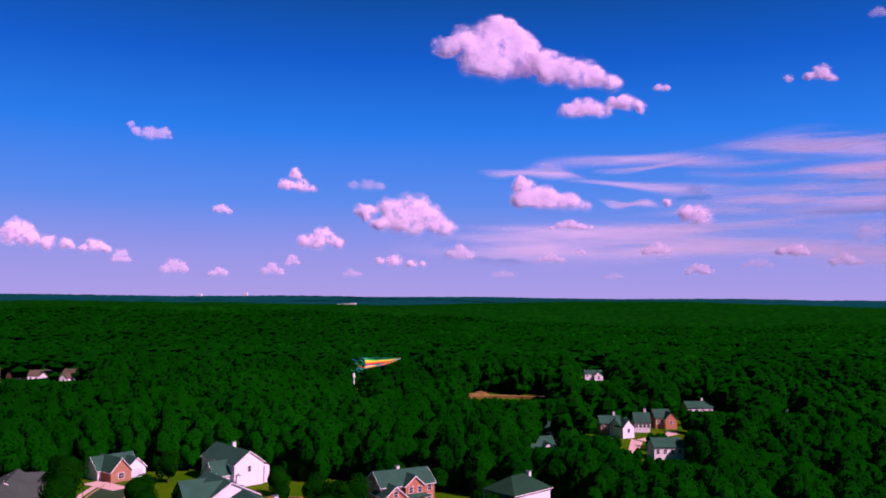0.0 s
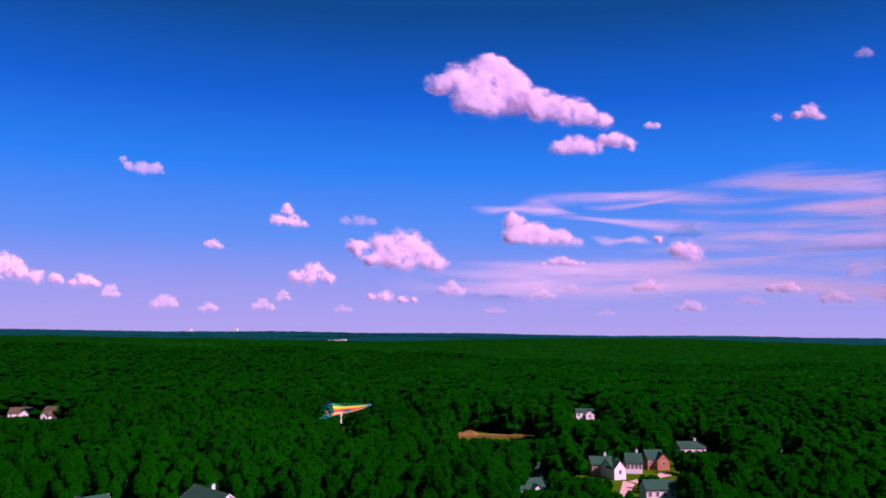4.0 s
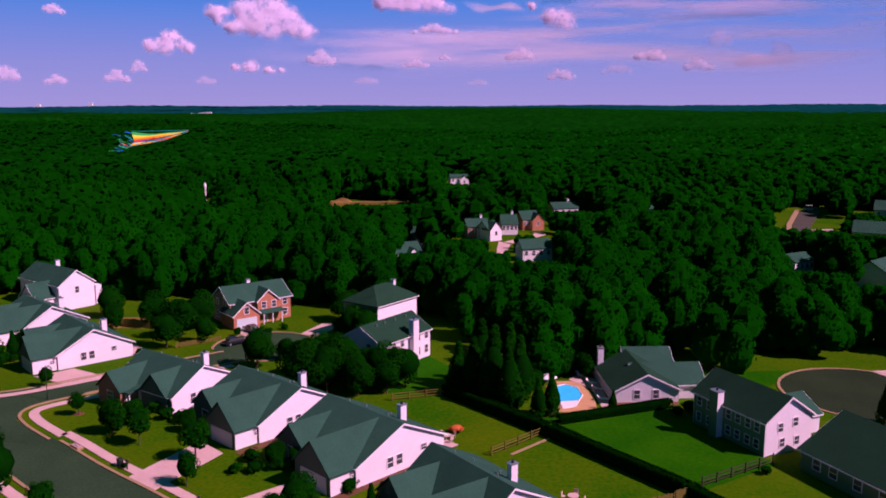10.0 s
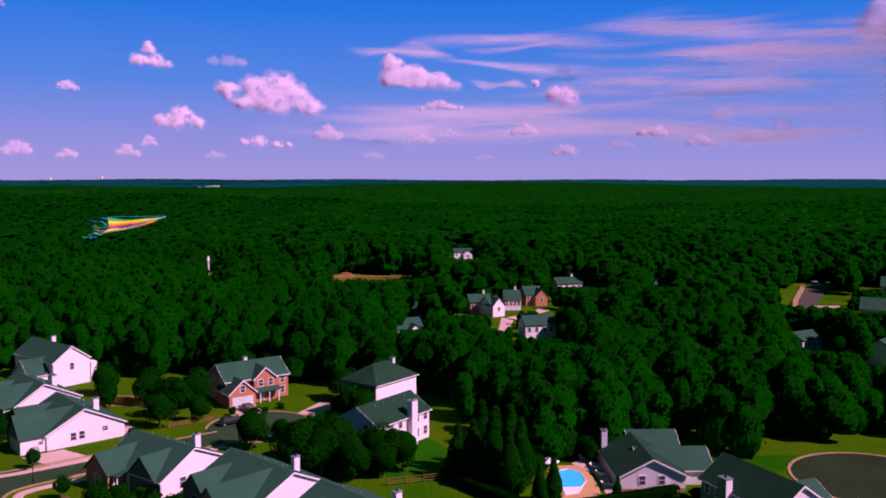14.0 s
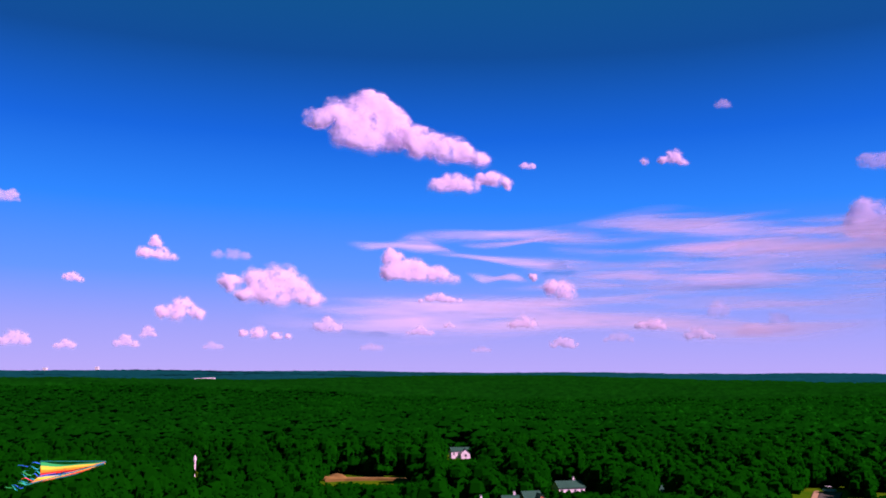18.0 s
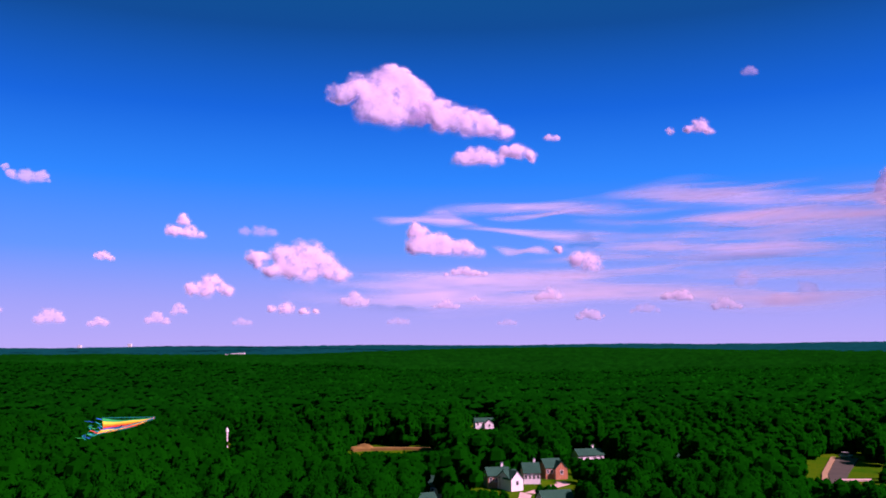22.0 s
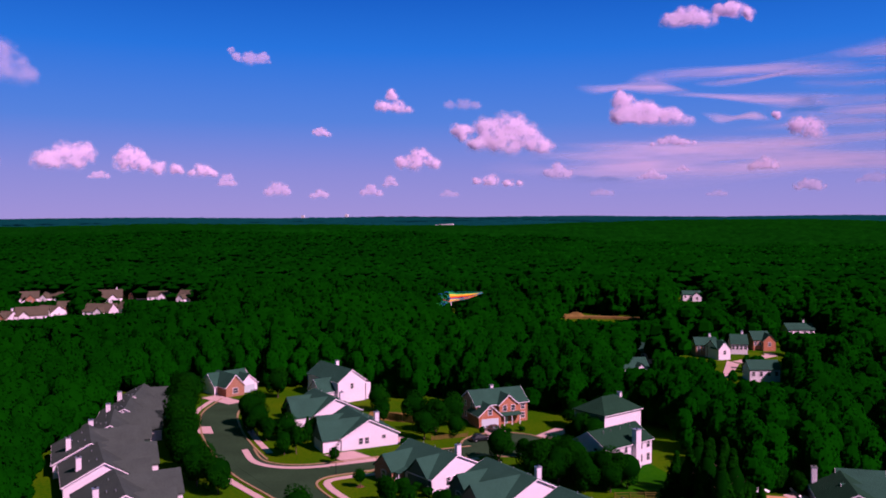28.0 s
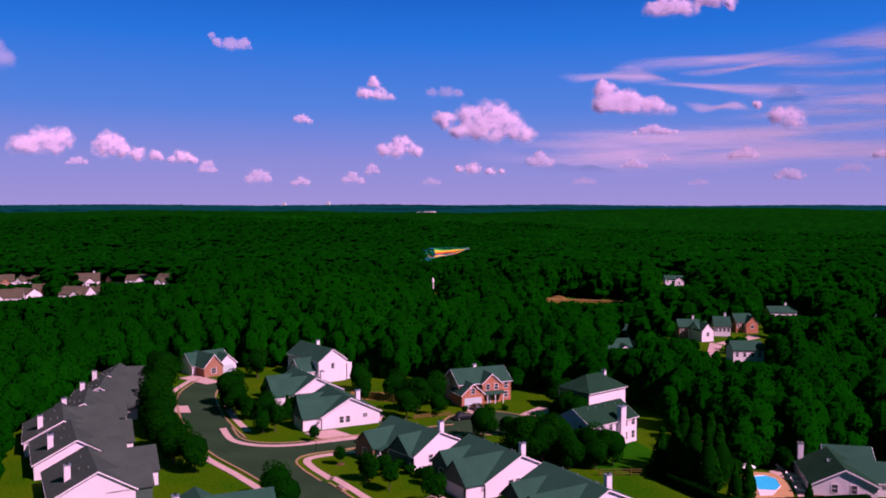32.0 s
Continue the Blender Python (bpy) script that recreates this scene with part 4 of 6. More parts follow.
def step(x, a, b):
    x = np.clip((x - a) / (b - a), 0, 1)
    return x * x * (3 - 2 * x)


rng = np.random.default_rng(7)


def crown_shape(n, rx, rz, size, lobes, seed, cone=0.0):
    """n small leaf clumps as loose quads on several lobes round a crown's middle (0, 0, 0)."""
    g = np.random.default_rng(seed)
    dirs = g.normal(size=(lobes, 3))
    dirs /= np.linalg.norm(dirs, axis=1, keepdims=True)
    cen = dirs * g.uniform(0.35, 0.75, (lobes, 1))
    rad = g.uniform(0.35, 0.6, lobes)
    if cone:
        cen[:, 2] = np.linspace(-0.9, 0.9, lobes)
        cen[:, :2] *= (0.55 * (1 - cen[:, 2]) / 2)[:, None]
        rad = 0.12 + 0.42 * (1 - cen[:, 2]) / 2
    k = g.integers(0, lobes, n)
    d = g.normal(size=(n, 3))
    d /= np.linalg.norm(d, axis=1, keepdims=True)
    c = (cen[k] + d * rad[k][:, None] * g.uniform(0.9, 1.07, (n, 1))) * np.array([rx, rx, rz])
    nrm = d + g.normal(size=(n, 3)) * 0.22 + np.array([0, 0, 0.2])
    nrm /= np.linalg.norm(nrm, axis=1, keepdims=True)
    u = np.cross(nrm, g.normal(size=(n, 3)))
    u /= np.linalg.norm(u, axis=1, keepdims=True)
    v = np.cross(nrm, u)
    s = size * g.uniform(0.6, 1.25, (n, 1))
    a, b = u * s, v * s * g.uniform(0.6, 1.0, (n, 1))
    out = 0.3 * d + 0.45 * c / (np.linalg.norm(c, axis=1, keepdims=True) + 1e-6) + 0.1 * nrm + np.array([0.25, -0.15, 0.6])
    out /= np.linalg.norm(out, axis=1, keepdims=True)
    return np.stack([c - a - b * 0.5, c + a * 0.7 - b, c + a + b * 0.6, c - a * 0.6 + b], 1), out


def tree_kind(seed, height, rx, n, size, label, trunk=True, cone=0.0, low=0.35, category="tree"):
    """A tree to copy: tapered trunk with limbs, crown of leaf clumps round a ragged core."""
    t = thing("tree" if trunk else "shrub", label, category, pose(0, 0, -60))
    g = random.Random(seed)
    rz = height * (1 - low) / 2
    mid = height * low + rz
    if trunk:
        bm = bmesh.new()
        tube(bm, (0, 0, 0), (0.1, 0.05, mid), height * 0.022, height * 0.012)
        for i in range(5):
            a = i * 1.3 + g.random()
            tube(bm, (0.05, 0.03, mid * (0.55 + 0.08 * i)), (math.cos(a) * rx * 0.6, math.sin(a) * rx * 0.6, mid + rz * 0.3 * g.random()), height * 0.009, height * 0.003, 6)
        part("trunk", bm, BARK, t)
    q, out = crown_shape(n, rx, rz, size, 9, seed, cone)
    q[..., 2] += mid
    crown = quads("crown", q, LEAF, t, out)
    core = bmesh.new()
    bmesh.ops.create_icosphere(core, subdivisions=2, radius=1.0)
    for vtx in core.verts:
        f = 0.68 + 0.14 * g.random()
        taper = (1 - 0.75 * (vtx.co.z + 1) / 2) if cone else 1.0
        vtx.co = Vector((vtx.co.x * rx * f * taper, vtx.co.y * rx * f * taper, vtx.co.z * rz * (0.8 if cone else f) + mid))
    part("inner_foliage", core, CORE, crown, smooth=True)
    return t


KINDS = {
    "round": [tree_kind(11 + i, 9.0, 3.9, 3800, 0.20, "dense dark green broadleaf tree beside houses", low=0.12) for i in range(3)],
    "young": [tree_kind(21 + i, 5.2, 1.75, 1500, 0.14, "young green tree on a mown lawn", low=0.2) for i in range(2)],
    "conifer": [tree_kind(31 + i, 8.0, 2.9, 2800, 0.20, "dark pointed conifer at the lawn's edge", cone=1.0, low=0.05) for i in range(2)],
    "shrub": [tree_kind(41 + i, 1.5, 1.0, 320, 0.14, "clipped dark green shrub by a house", trunk=False, low=0.0, category="shrub") for i in range(2)],
    "flame": [tree_kind(51, 2.0, 1.0, 300, 0.15, "small orange-leaved shrub on the back lawn", trunk=False, low=0.0, category="shrub")],
}
FLAME = mat("orange_leaves", (0.45, 0.09, 0.02), 0.8, vary=0.35, scale=1, fine=4, island=0.3)
for ob in KINDS["flame"][0].children_recursive:
    ob.data.materials[0] = FLAME


def plant(kind, x, y, scale=1.0):
    src = KINDS[kind][int(abs(x * 3 + y * 5)) % len(KINDS[kind])]
    t = copy_thing(src, pose(x, y, 0, 0, 0, (x * 37 + y * 11) % 360))
    t.scale = (scale, scale, scale * (0.92 + 0.16 * ((x * 7.3) % 1)))
    return t


def hedge(p, q, label, width=1.7, height=1.75, seed=3):
    """A long clipped hedge: small leaf clumps over a ragged core."""
    p, q = Vector(p), Vector(q)
    d = q - p
    h = thing("hedge", label, "hedge", Matrix.Translation((p.x, p.y, 0)) @ Matrix.Rotation(math.atan2(d.y, d.x), 4, "Z"), group="hedges between the lawns")
    g = np.random.default_rng(seed)
    n = int(d.length * 260)
    u, a = g.uniform(0, d.length, n), g.uniform(-0.5, math.pi + 0.5, n)
    bulge = 1 + 0.16 * (mist(u / 1.6 + 4, a, seed + 2, 3) - 0.5) + g.uniform(-0.06, 0.06, n)
    nrm = np.stack([g.normal(size=n) * 0.25, np.cos(a), np.sin(a) + 0.1], -1)
    nrm /= np.linalg.norm(nrm, axis=1, keepdims=True)
    flat = np.sign(np.cos(a)) * np.abs(np.cos(a)) ** 0.5
    c = np.stack([u, flat * width / 2 * bulge, np.maximum(0.08, height * 0.35 + height * 0.65 * np.sign(np.sin(a)) * np.abs(np.sin(a)) ** 0.5 * bulge)], -1)
    e = np.cross(nrm, g.normal(size=(n, 3)))
    e /= np.linalg.norm(e, axis=1, keepdims=True)
    f = np.cross(nrm, e)
    e, f = e * g.uniform(0.10, 0.2, (n, 1)), f * g.uniform(0.08, 0.16, (n, 1))
    foliage = quads("foliage", np.stack([c - e - f * 0.5, c + e * 0.7 - f, c + e + f * 0.6, c - e * 0.6 + f], 1), HEDGE_LEAF, h, nrm)
    part("inner_foliage", boxed(0.2, d.length - 0.2, -width * 0.42, width * 0.42, 0, height * 0.9, bevel=0.3), CORE, foliage)
    return h


tagged(patch("edging_strip", [(7.4, 106.0), (13.1, 111.4), (13.4, 111.1), (7.7, 105.7)], 0.08, CURB, thick=0.08), "thin pale edging strip below a rail fence", "edging", kind="structure")
hedge((-0.8, 129.2), (13.0, 112.8), "dark green clipped hedge behind the back lawns", seed=3)
hedge((13.2, 112.6), (27.0, 94.2), "dark green clipped hedge between back lawns", seed=4)
hedge((27.2, 93.8), (42.4, 65.2), "long dark green hedge between fenced lawns", seed=5)
hedge((15.2, 116.6), (33.0, 123.4), "low dark hedge in front of the pool", 1.3, 1.3, seed=6)
for x, y, s in ((-54.6, 120.6, 0.7), (-41.9, 109.6, 1.05), (-33.0, 104.7, 1.15), (-13.6, 81.4, 1.15), (-45.0, 88.2, 0.95), (-37.8, 82.3, 0.9), (-31.8, 96.9, 0.8), (-65.2, 133.4, 0.7), (-75.5, 137.5, 1.2)):
    plant("young", x, y, s)
# trees on the row's front lawns
for x, y, s in ((-47.0, 113.4, 0.56), (-45.4, 116.4, 0.46), (-37.0, 114.4, 0.36), (-34.2, 113.8, 0.3), (-22.5, 102.2, 0.38), (-19.6, 101.6, 0.3), (-8.9, 86.2, 0.34), (-6.4, 84.6, 0.3), (-17.2, 88.3, 0.62), (-19.6, 86.9, 0.45), (-6.2, 80.2, 0.5), (-5.9, 76.6, 0.5), (-5.0, 75.0, 0.42), (-5.4, 68.0, 0.66), (-5.0, 64.6, 0.55), (-26.5, 64.8, 0.75)):
    plant("round", x, y, s)
# trees round the turning circle and the white houses
for x, y, s in ((-33.2, 142.8, 0.8), (-29.0, 147.5, 0.5), (-19.7, 133.4, 0.86), (-15.6, 131.6, 0.84), (-11.4, 133.0, 0.8), (-8.4, 136.2, 0.6), (-22.8, 138.0, 0.85), (-17.6, 136.6, 0.9), (-13.4, 136.2, 0.72), (-15.6, 157.2, 0.85), (-18.2, 159.0, 0.85), (-20.4, 161.2, 0.6), (-46.5, 158.5, 0.6), (-21.5, 174.5, 0.85), (-24.5, 134.6, 0.95), (-7.2, 132.6, 0.8), (-10.0, 129.6, 0.7), (-14.5, 128.8, 0.75), (-19.5, 130.2, 0.8), (-41.5, 163.3, 0.22)):
    plant("round", x, y, s)
# trees along the main street and its far side
for x, y, s in ((-53.5, 95.0, 0.75), (-57.5, 100.5, 0.75), (-52.8, 155.5, 0.75), (-52.2, 162.5, 0.9), (-49.8, 168.5, 0.9), (-96.2, 156.0, 0.95), (-93.0, 150.5, 0.7), (-86.5, 145.5, 0.65), (-82.0, 146.5, 0.7), (-89.0, 161.5, 0.6), (-104, 186, 0.9), (-90.5, 148.8, 0.9), (-77.6, 136.2, 0.6), (-110, 149.5, 1.0), (-99.5, 133.5, 0.9), (-94.0, 126.5, 0.8), (-86.5, 117.5, 0.8), (-116, 158.5, 1.0), (-121, 166, 1.05), (-124.5, 174, 1.1), (-78.0, 110.5, 0.8), (-104.5, 141, 0.9), (-60, 171, 0.9), (-67, 168, 0.6), (-72, 178, 0.8), (-90.5, 120.8, 0.95), (-97.0, 129.0, 1.0), (-102.5, 136.0, 1.05), (-107.0, 144.0, 1.05), (-84.0, 113.2, 0.9)):
    plant("round", x, y, s)
# trees along the main street and its far side
for x, y, s in ((-112.5, 153.5, 1.0), (-76.8, 150.5, 0.6)):
    plant("round", x, y, s)
for x, y, s in ((3.6, 128.6, 1.2), (6.4, 126.0, 1.35), (8.6, 123.0, 1.15), (12.6, 119.0, 0.7), (1.4, 132.0, 1.0), (10.6, 126.2, 1.3), (5.0, 132.4, 1.4), (9.4, 130.4, 1.35), (7.4, 134.6, 1.3), (14.6, 119.6, 0.8), (24.0, 121.6, 0.42), (61.5, 116.0, 0.7), (-77.5, 147.6, 0.7), (-9.2, 88.6, 0.5), (-1.4, 69.2, 0.58), (0.2, 71.4, 0.75), (-0.6, 73.6, 0.6)):
    plant("conifer", x, y, s)
for x, y, s in ((-0.2, 77.0, 0.8), (1.9, 79.5, 0.6), (3.2, 80.4, 0.8), (4.8, 81.6, 0.7), (7.0, 83.0, 0.6), (-12.4, 95.6, 1.2), (-24.6, 100.8, 1.1), (-27.0, 100.6, 0.9), (-8.9, 87.7, 1.5), (-7.4, 84.6, 1.3), (-6.6, 81.4, 1.3), (-8.0, 90.5, 1.4), (-38.6, 117.4, 1.4), (-41.2, 119.0, 1.3), (-44.0, 121.6, 1.2),
                (-50.6, 122.4, 1.2), (-56.0, 150.6, 1.0), (-59.6, 152.4, 0.8), (-61.8, 149.6, 0.7), (-64, 146.8, 0.6), (-72.5, 148.5, 1.3), (-74.0, 150.2, 1.2), (21.3, 66.9, 1.0), (33, 119.8, 1.0), (35.2, 120.8, 1.3), (38.4, 99.9, 0.8), (-25.8, 104.2, 1.2), (-22.0, 101.8, 1.2), (-12.4, 88.0, 1.0), (-35.6, 165.3, 0.9), (-33.0, 168.2, 0.9), (-37.4, 164.2, 0.8)):
    plant("shrub", x, y, s)
for x, y in ((-34.5, 82.0), (-41.2, 102.2), (-29.2, 91.9), (-45.4, 91.9), (-17.0, 75.9)):
    plant("shrub", x, y, 0.5)
for x, y, s in ((11.8, 127.6, 0.5), (13.6, 131.2, 0.42), (22.4, 137.2, 0.5), (19.0, 138.0, 0.6)):
    plant("round", x, y, s)
plant("flame", 0.6, 113.6, 1.0).scale = (1.15, 1.0, 0.55)
bed(-13.6, 81.4, 1.1)
bed(-3.8, 72.4, 0.8, "ring of reddish mulch in a lawn")
bed(-54.8, 121.0, 0.8)
for k in KINDS.values():
    for t in k:
        for o in (*t.children_recursive, t):
            bpy.data.objects.remove(o)

# ---- woods ----
CLEAR = [(-100, 20), (-100, 84), (-111, 99), (-119, 111), (-123, 121), (-127, 131), (-133, 143), (-138, 156), (-143, 168), (-136, 188), (-118, 200), (-104, 196), (-92, 203), (-76, 200), (-62, 184), (-48, 187), (-32, 188), (-24, 180), (-14, 180), (-1, 177), (1, 166), (6, 157), (9, 149), (11, 142), (15, 136), (21, 141), (44, 142), (52, 142), (57, 146), (69, 149), (84, 148), (95, 143), (96, 100), (100, 20)]
# sights kept open to fit the camera's view: a place, its half width and how deep the gap in the woods is; trees before
# a deep gap stay lower
OPEN = [(13, 281, 10, 22), (22, 291, 8, 22), (31, 302, 9, 34), (27, 242, 6, 16), (17, 258, 3.5, 16), (-10.4, 242, 4.5, 3), (-8.4, 267, 5, 8), (50, 338, 8, 2), (84, 340, 3, 0), (92, 214, 4, 1), (112, 205, 10, 20), (10.6, 478, 10, 70), (-31, 384, 22, 80), (131, 304, 13, 30), (142, 330, 12, 30), (154, 353, 10, 30), (178, 338, 11, 18), (142, 274, 10, 14)]
OPEN += [(-312, 318, 11, 16), (-304, 340, 9, 16), (-286, 350, 10, 16), (-380, 410, 13, 16), (-331, 423, 13, 16), (-306, 427, 9, 16), (-281, 419, 9, 16), (-111, 396, 4, 60)]


def forest_spots(r0, r1, spacing, seed, a0=-0.98, a1=0.66):
    g = np.random.default_rng(seed)
    n = int((r1**2 - r0**2) * (a1 - a0) / 2 / spacing**2)
    r, a = np.sqrt(g.uniform(r0**2, r1**2, n)), g.uniform(a0, a1, n)
    x, y = r * np.sin(a), r * np.cos(a)
    keep = ~inside(CLEAR, x, y)
    limit = np.full(n, 99.0)
    for hx, hy, half, deep in OPEN:
        hr = math.hypot(hx, hy + 18)
        ux, uy = hx / hr, (hy + 18) / hr
        along, across = x * ux + (y + 18) * uy, np.abs(x * uy - (y + 18) * ux)
        keep &= ~((across < half + 0.5) & (along < hr + 14) & (along > hr - deep))
        front = (across < half * along / hr + 3.5) & (along <= hr - deep)
        limit = np.where(front, np.minimum(limit, 46 * (1 - along / hr) + (1.0 if deep > 15 else 3.0)), limit)
    return x[keep], y[keep], limit[keep], g


def woods(name, shapes, x, y, high, g, label, spread=1.0, level=0.0, leaves=None):
    """Many trees as one mass: each takes one of the crown shapes, turned and scaled."""
    n = len(x)
    z = ground_z(x, y)
    turn = g.uniform(0, 2 * math.pi, n)
    c, s = np.cos(turn), np.sin(turn)
    k = g.integers(0, len(shapes), n)
    wide = high * g.uniform(0.31, 0.42, n) * spread
    res, outs = [], []
    for i, (shape, out) in enumerate(shapes):
        out = out * (1 - level) + np.array([0.15, -0.05, 1.0]) * level
        out = out / np.linalg.norm(out, axis=1, keepdims=True)
        m = k == i
        q = shape[None] * np.stack([wide[m], wide[m], high[m] * 0.5], -1)[:, None, None, :]
        qx = q[..., 0] * c[m][:, None, None] - q[..., 1] * s[m][:, None, None] + x[m][:, None, None]
        qy = q[..., 0] * s[m][:, None, None] + q[..., 1] * c[m][:, None, None] + y[m][:, None, None]
        qz = q[..., 2] + (z[m] + high[m] * 0.5)[:, None, None]
        res.append(np.stack([qx, qy, qz], -1).reshape(-1, 4, 3))
        ox = out[None, :, 0] * c[m][:, None] - out[None, :, 1] * s[m][:, None]
        oy = out[None, :, 0] * s[m][:, None] + out[None, :, 1] * c[m][:, None]
        outs.append(np.stack([ox, oy, np.broadcast_to(out[None, :, 2], ox.shape)], -1).reshape(-1, 3))
    return tagged(quads(name, np.concatenate(res), leaves or FOREST, None, np.concatenate(outs)), label, "forest", kind="stuff")


def forest_crown(n, size, rings, lobes, seed):
    """A woodland tree's crown within (-1..1): a ragged heap of leafy lobes, closed by facets, with n loose leaf clumps on them."""
    g = np.random.default_rng(seed)
    cz = np.concatenate([[0.55, 0.30], np.linspace(0.15, -0.6, lobes - 2)])
    ang = np.arange(lobes) * 2.4 + g.uniform(-0.5, 0.5, lobes)
    off = np.concatenate([[0.10, 0.28], g.uniform(0.42, 0.62, lobes - 2)])
    cen = np.stack([np.cos(ang) * off, np.sin(ang) * off, cz], -1)
    rad = np.concatenate([[0.38, 0.42], g.uniform(0.36, 0.50, lobes - 2)])
    cells, ups = [], []
    turn = 2 * rings
    th = np.linspace(0.02, 0.82, rings + 1) * math.pi
    ph = np.linspace(0, 2 * math.pi, turn + 1)
    for c, r in zip(cen, rad):
        d = np.stack([np.outer(np.sin(th), np.cos(ph)), np.outer(np.sin(th), np.sin(ph)), np.outer(np.cos(th), np.ones_like(ph))], -1)
        swell = g.uniform(0.84, 1.10, d.shape[:2])
        swell[:, -1], swell[0] = swell[:, 0], 1.0
        p = c + d * (r * swell)[..., None]
        q = np.stack([p[:-1, :-1], p[1:, :-1], p[1:, 1:], p[:-1, 1:]], 2).reshape(-1, 4, 3)
        m = q.mean(1)
        deep = np.zeros(len(q), bool)
        for c2, r2 in zip(cen, rad):
            if r2 != r:
                deep |= np.linalg.norm(m - c2, axis=1) < r2 * 0.82
        cells.append(q[~deep])
        ups.append(((m - c) / r)[~deep])
    k = g.integers(0, lobes, n)
    d = g.normal(size=(n, 3))
    d[:, 2] = np.abs(d[:, 2]) * 0.9 - 0.25
    d /= np.linalg.norm(d, axis=1, keepdims=True)
    c = cen[k] + d * rad[k][:, None] * g.uniform(0.96, 1.14, (n, 1))
    nrm = d + g.normal(size=(n, 3)) * 0.3
    nrm /= np.linalg.norm(nrm, axis=1, keepdims=True)
    u = np.cross(nrm, g.normal(size=(n, 3)))
    u /= np.linalg.norm(u, axis=1, keepdims=True)
    v = np.cross(nrm, u)
    s = size * g.uniform(0.6, 1.25, (n, 1))
    a, b = u * s, v * s * g.uniform(0.6, 1.0, (n, 1))
    cells.append(np.stack([c - a - b * 0.5, c + a * 0.7 - b, c + a + b * 0.6, c - a * 0.6 + b], 1))
    ups.append(d)
    q, d = np.concatenate(cells), np.concatenate(ups)
    m = q.mean(1)
    out = 0.45 * d + 0.5 * m / (np.linalg.norm(m, axis=1, keepdims=True) + 1e-6) + np.array([0, 0, 0.35])
    return q, out / np.linalg.norm(out, axis=1, keepdims=True)


def kinds(n, size, rings, lobes, seed):
    return [forest_crown(n, size, rings, lobes, seed + i) for i in range(6)]


def wood_heights(x, y, lim, g, wave, uneven):
    return np.minimum(8.5 + 10 * mist(x / wave + 90, y / wave + 40, 8, 3) + g.uniform(-uneven, uneven, len(x)), lim)


for r0, r1, gap, n, size, rings, lobes, seed, wave, spread, level, label in (
        (95, 250, 5.7, 520, 0.050, 5, 9, 3, 40, 1.05, 0.32, "dense dark green broadleaf forest round the houses"),
        (250, 480, 6.3, 70, 0.085, 3, 9, 6, 45, 1.25, 0.58, "dense dark green forest behind the houses"),
        (480, 1300, 10.0, 5, 0.16, 2, 6, 4, 90, 2.5, 0.85, "dense dark green forest in the middle distance")):
    x, y, lim, g = forest_spots(r0, r1, gap, seed)
    high = wood_heights(x, y, lim, g, wave, 2.5 if r0 < 480 else 1.0)
    ok = high > 3.5
    woods("forest", kinds(n, size, rings, lobes, seed * 20), x[ok], y[ok], high[ok], g, label, spread, level, HAZED_LEAVES if r0 >= 480 else FOREST)



def canopy(r0, r1, rows, cols, lift, rough, material, label, a0=-1.15, a1=0.85):
    """The tops of far trees as one uneven sheet."""
    r, a = np.geomspace(r0, r1, rows), np.linspace(a0, a1, cols)
    x, y = np.outer(r, np.sin(a)), np.outer(r, np.cos(a))
    z = ground_z(x, y) + lift + rough * rng.uniform(0, 1, x.shape) + 5 * mist(x / 90 + 90, y / 90 + 40, 8, 3)
    z[0] -= 8
    f = [(i * cols + j, (i + 1) * cols + j, (i + 1) * cols + j + 1, i * cols + j + 1) for i in range(rows - 1) for j in range(cols - 1)]
    return tagged(raw("forest", np.stack([x, y, z], -1).reshape(-1, 3).tolist(), f, material, smooth=True), label, "forest", kind="stuff")


# added sheet just below the crowns, fills the black gaps between them
canopy(620, 1330, 60, 260, 5.0, 3.0, CANOPY_GREEN, "dark green filler sheet between forest crowns", -1.0, 0.68)
canopy(1270, 2350, 90, 620, 8.0, 4.5, CANOPY_GREEN, "dark green forest far off")
canopy(2280, 4940, 60, 520, 7.0, 5.0, HAZED_WOODS, "wooded horizon with teal haze in its colour")

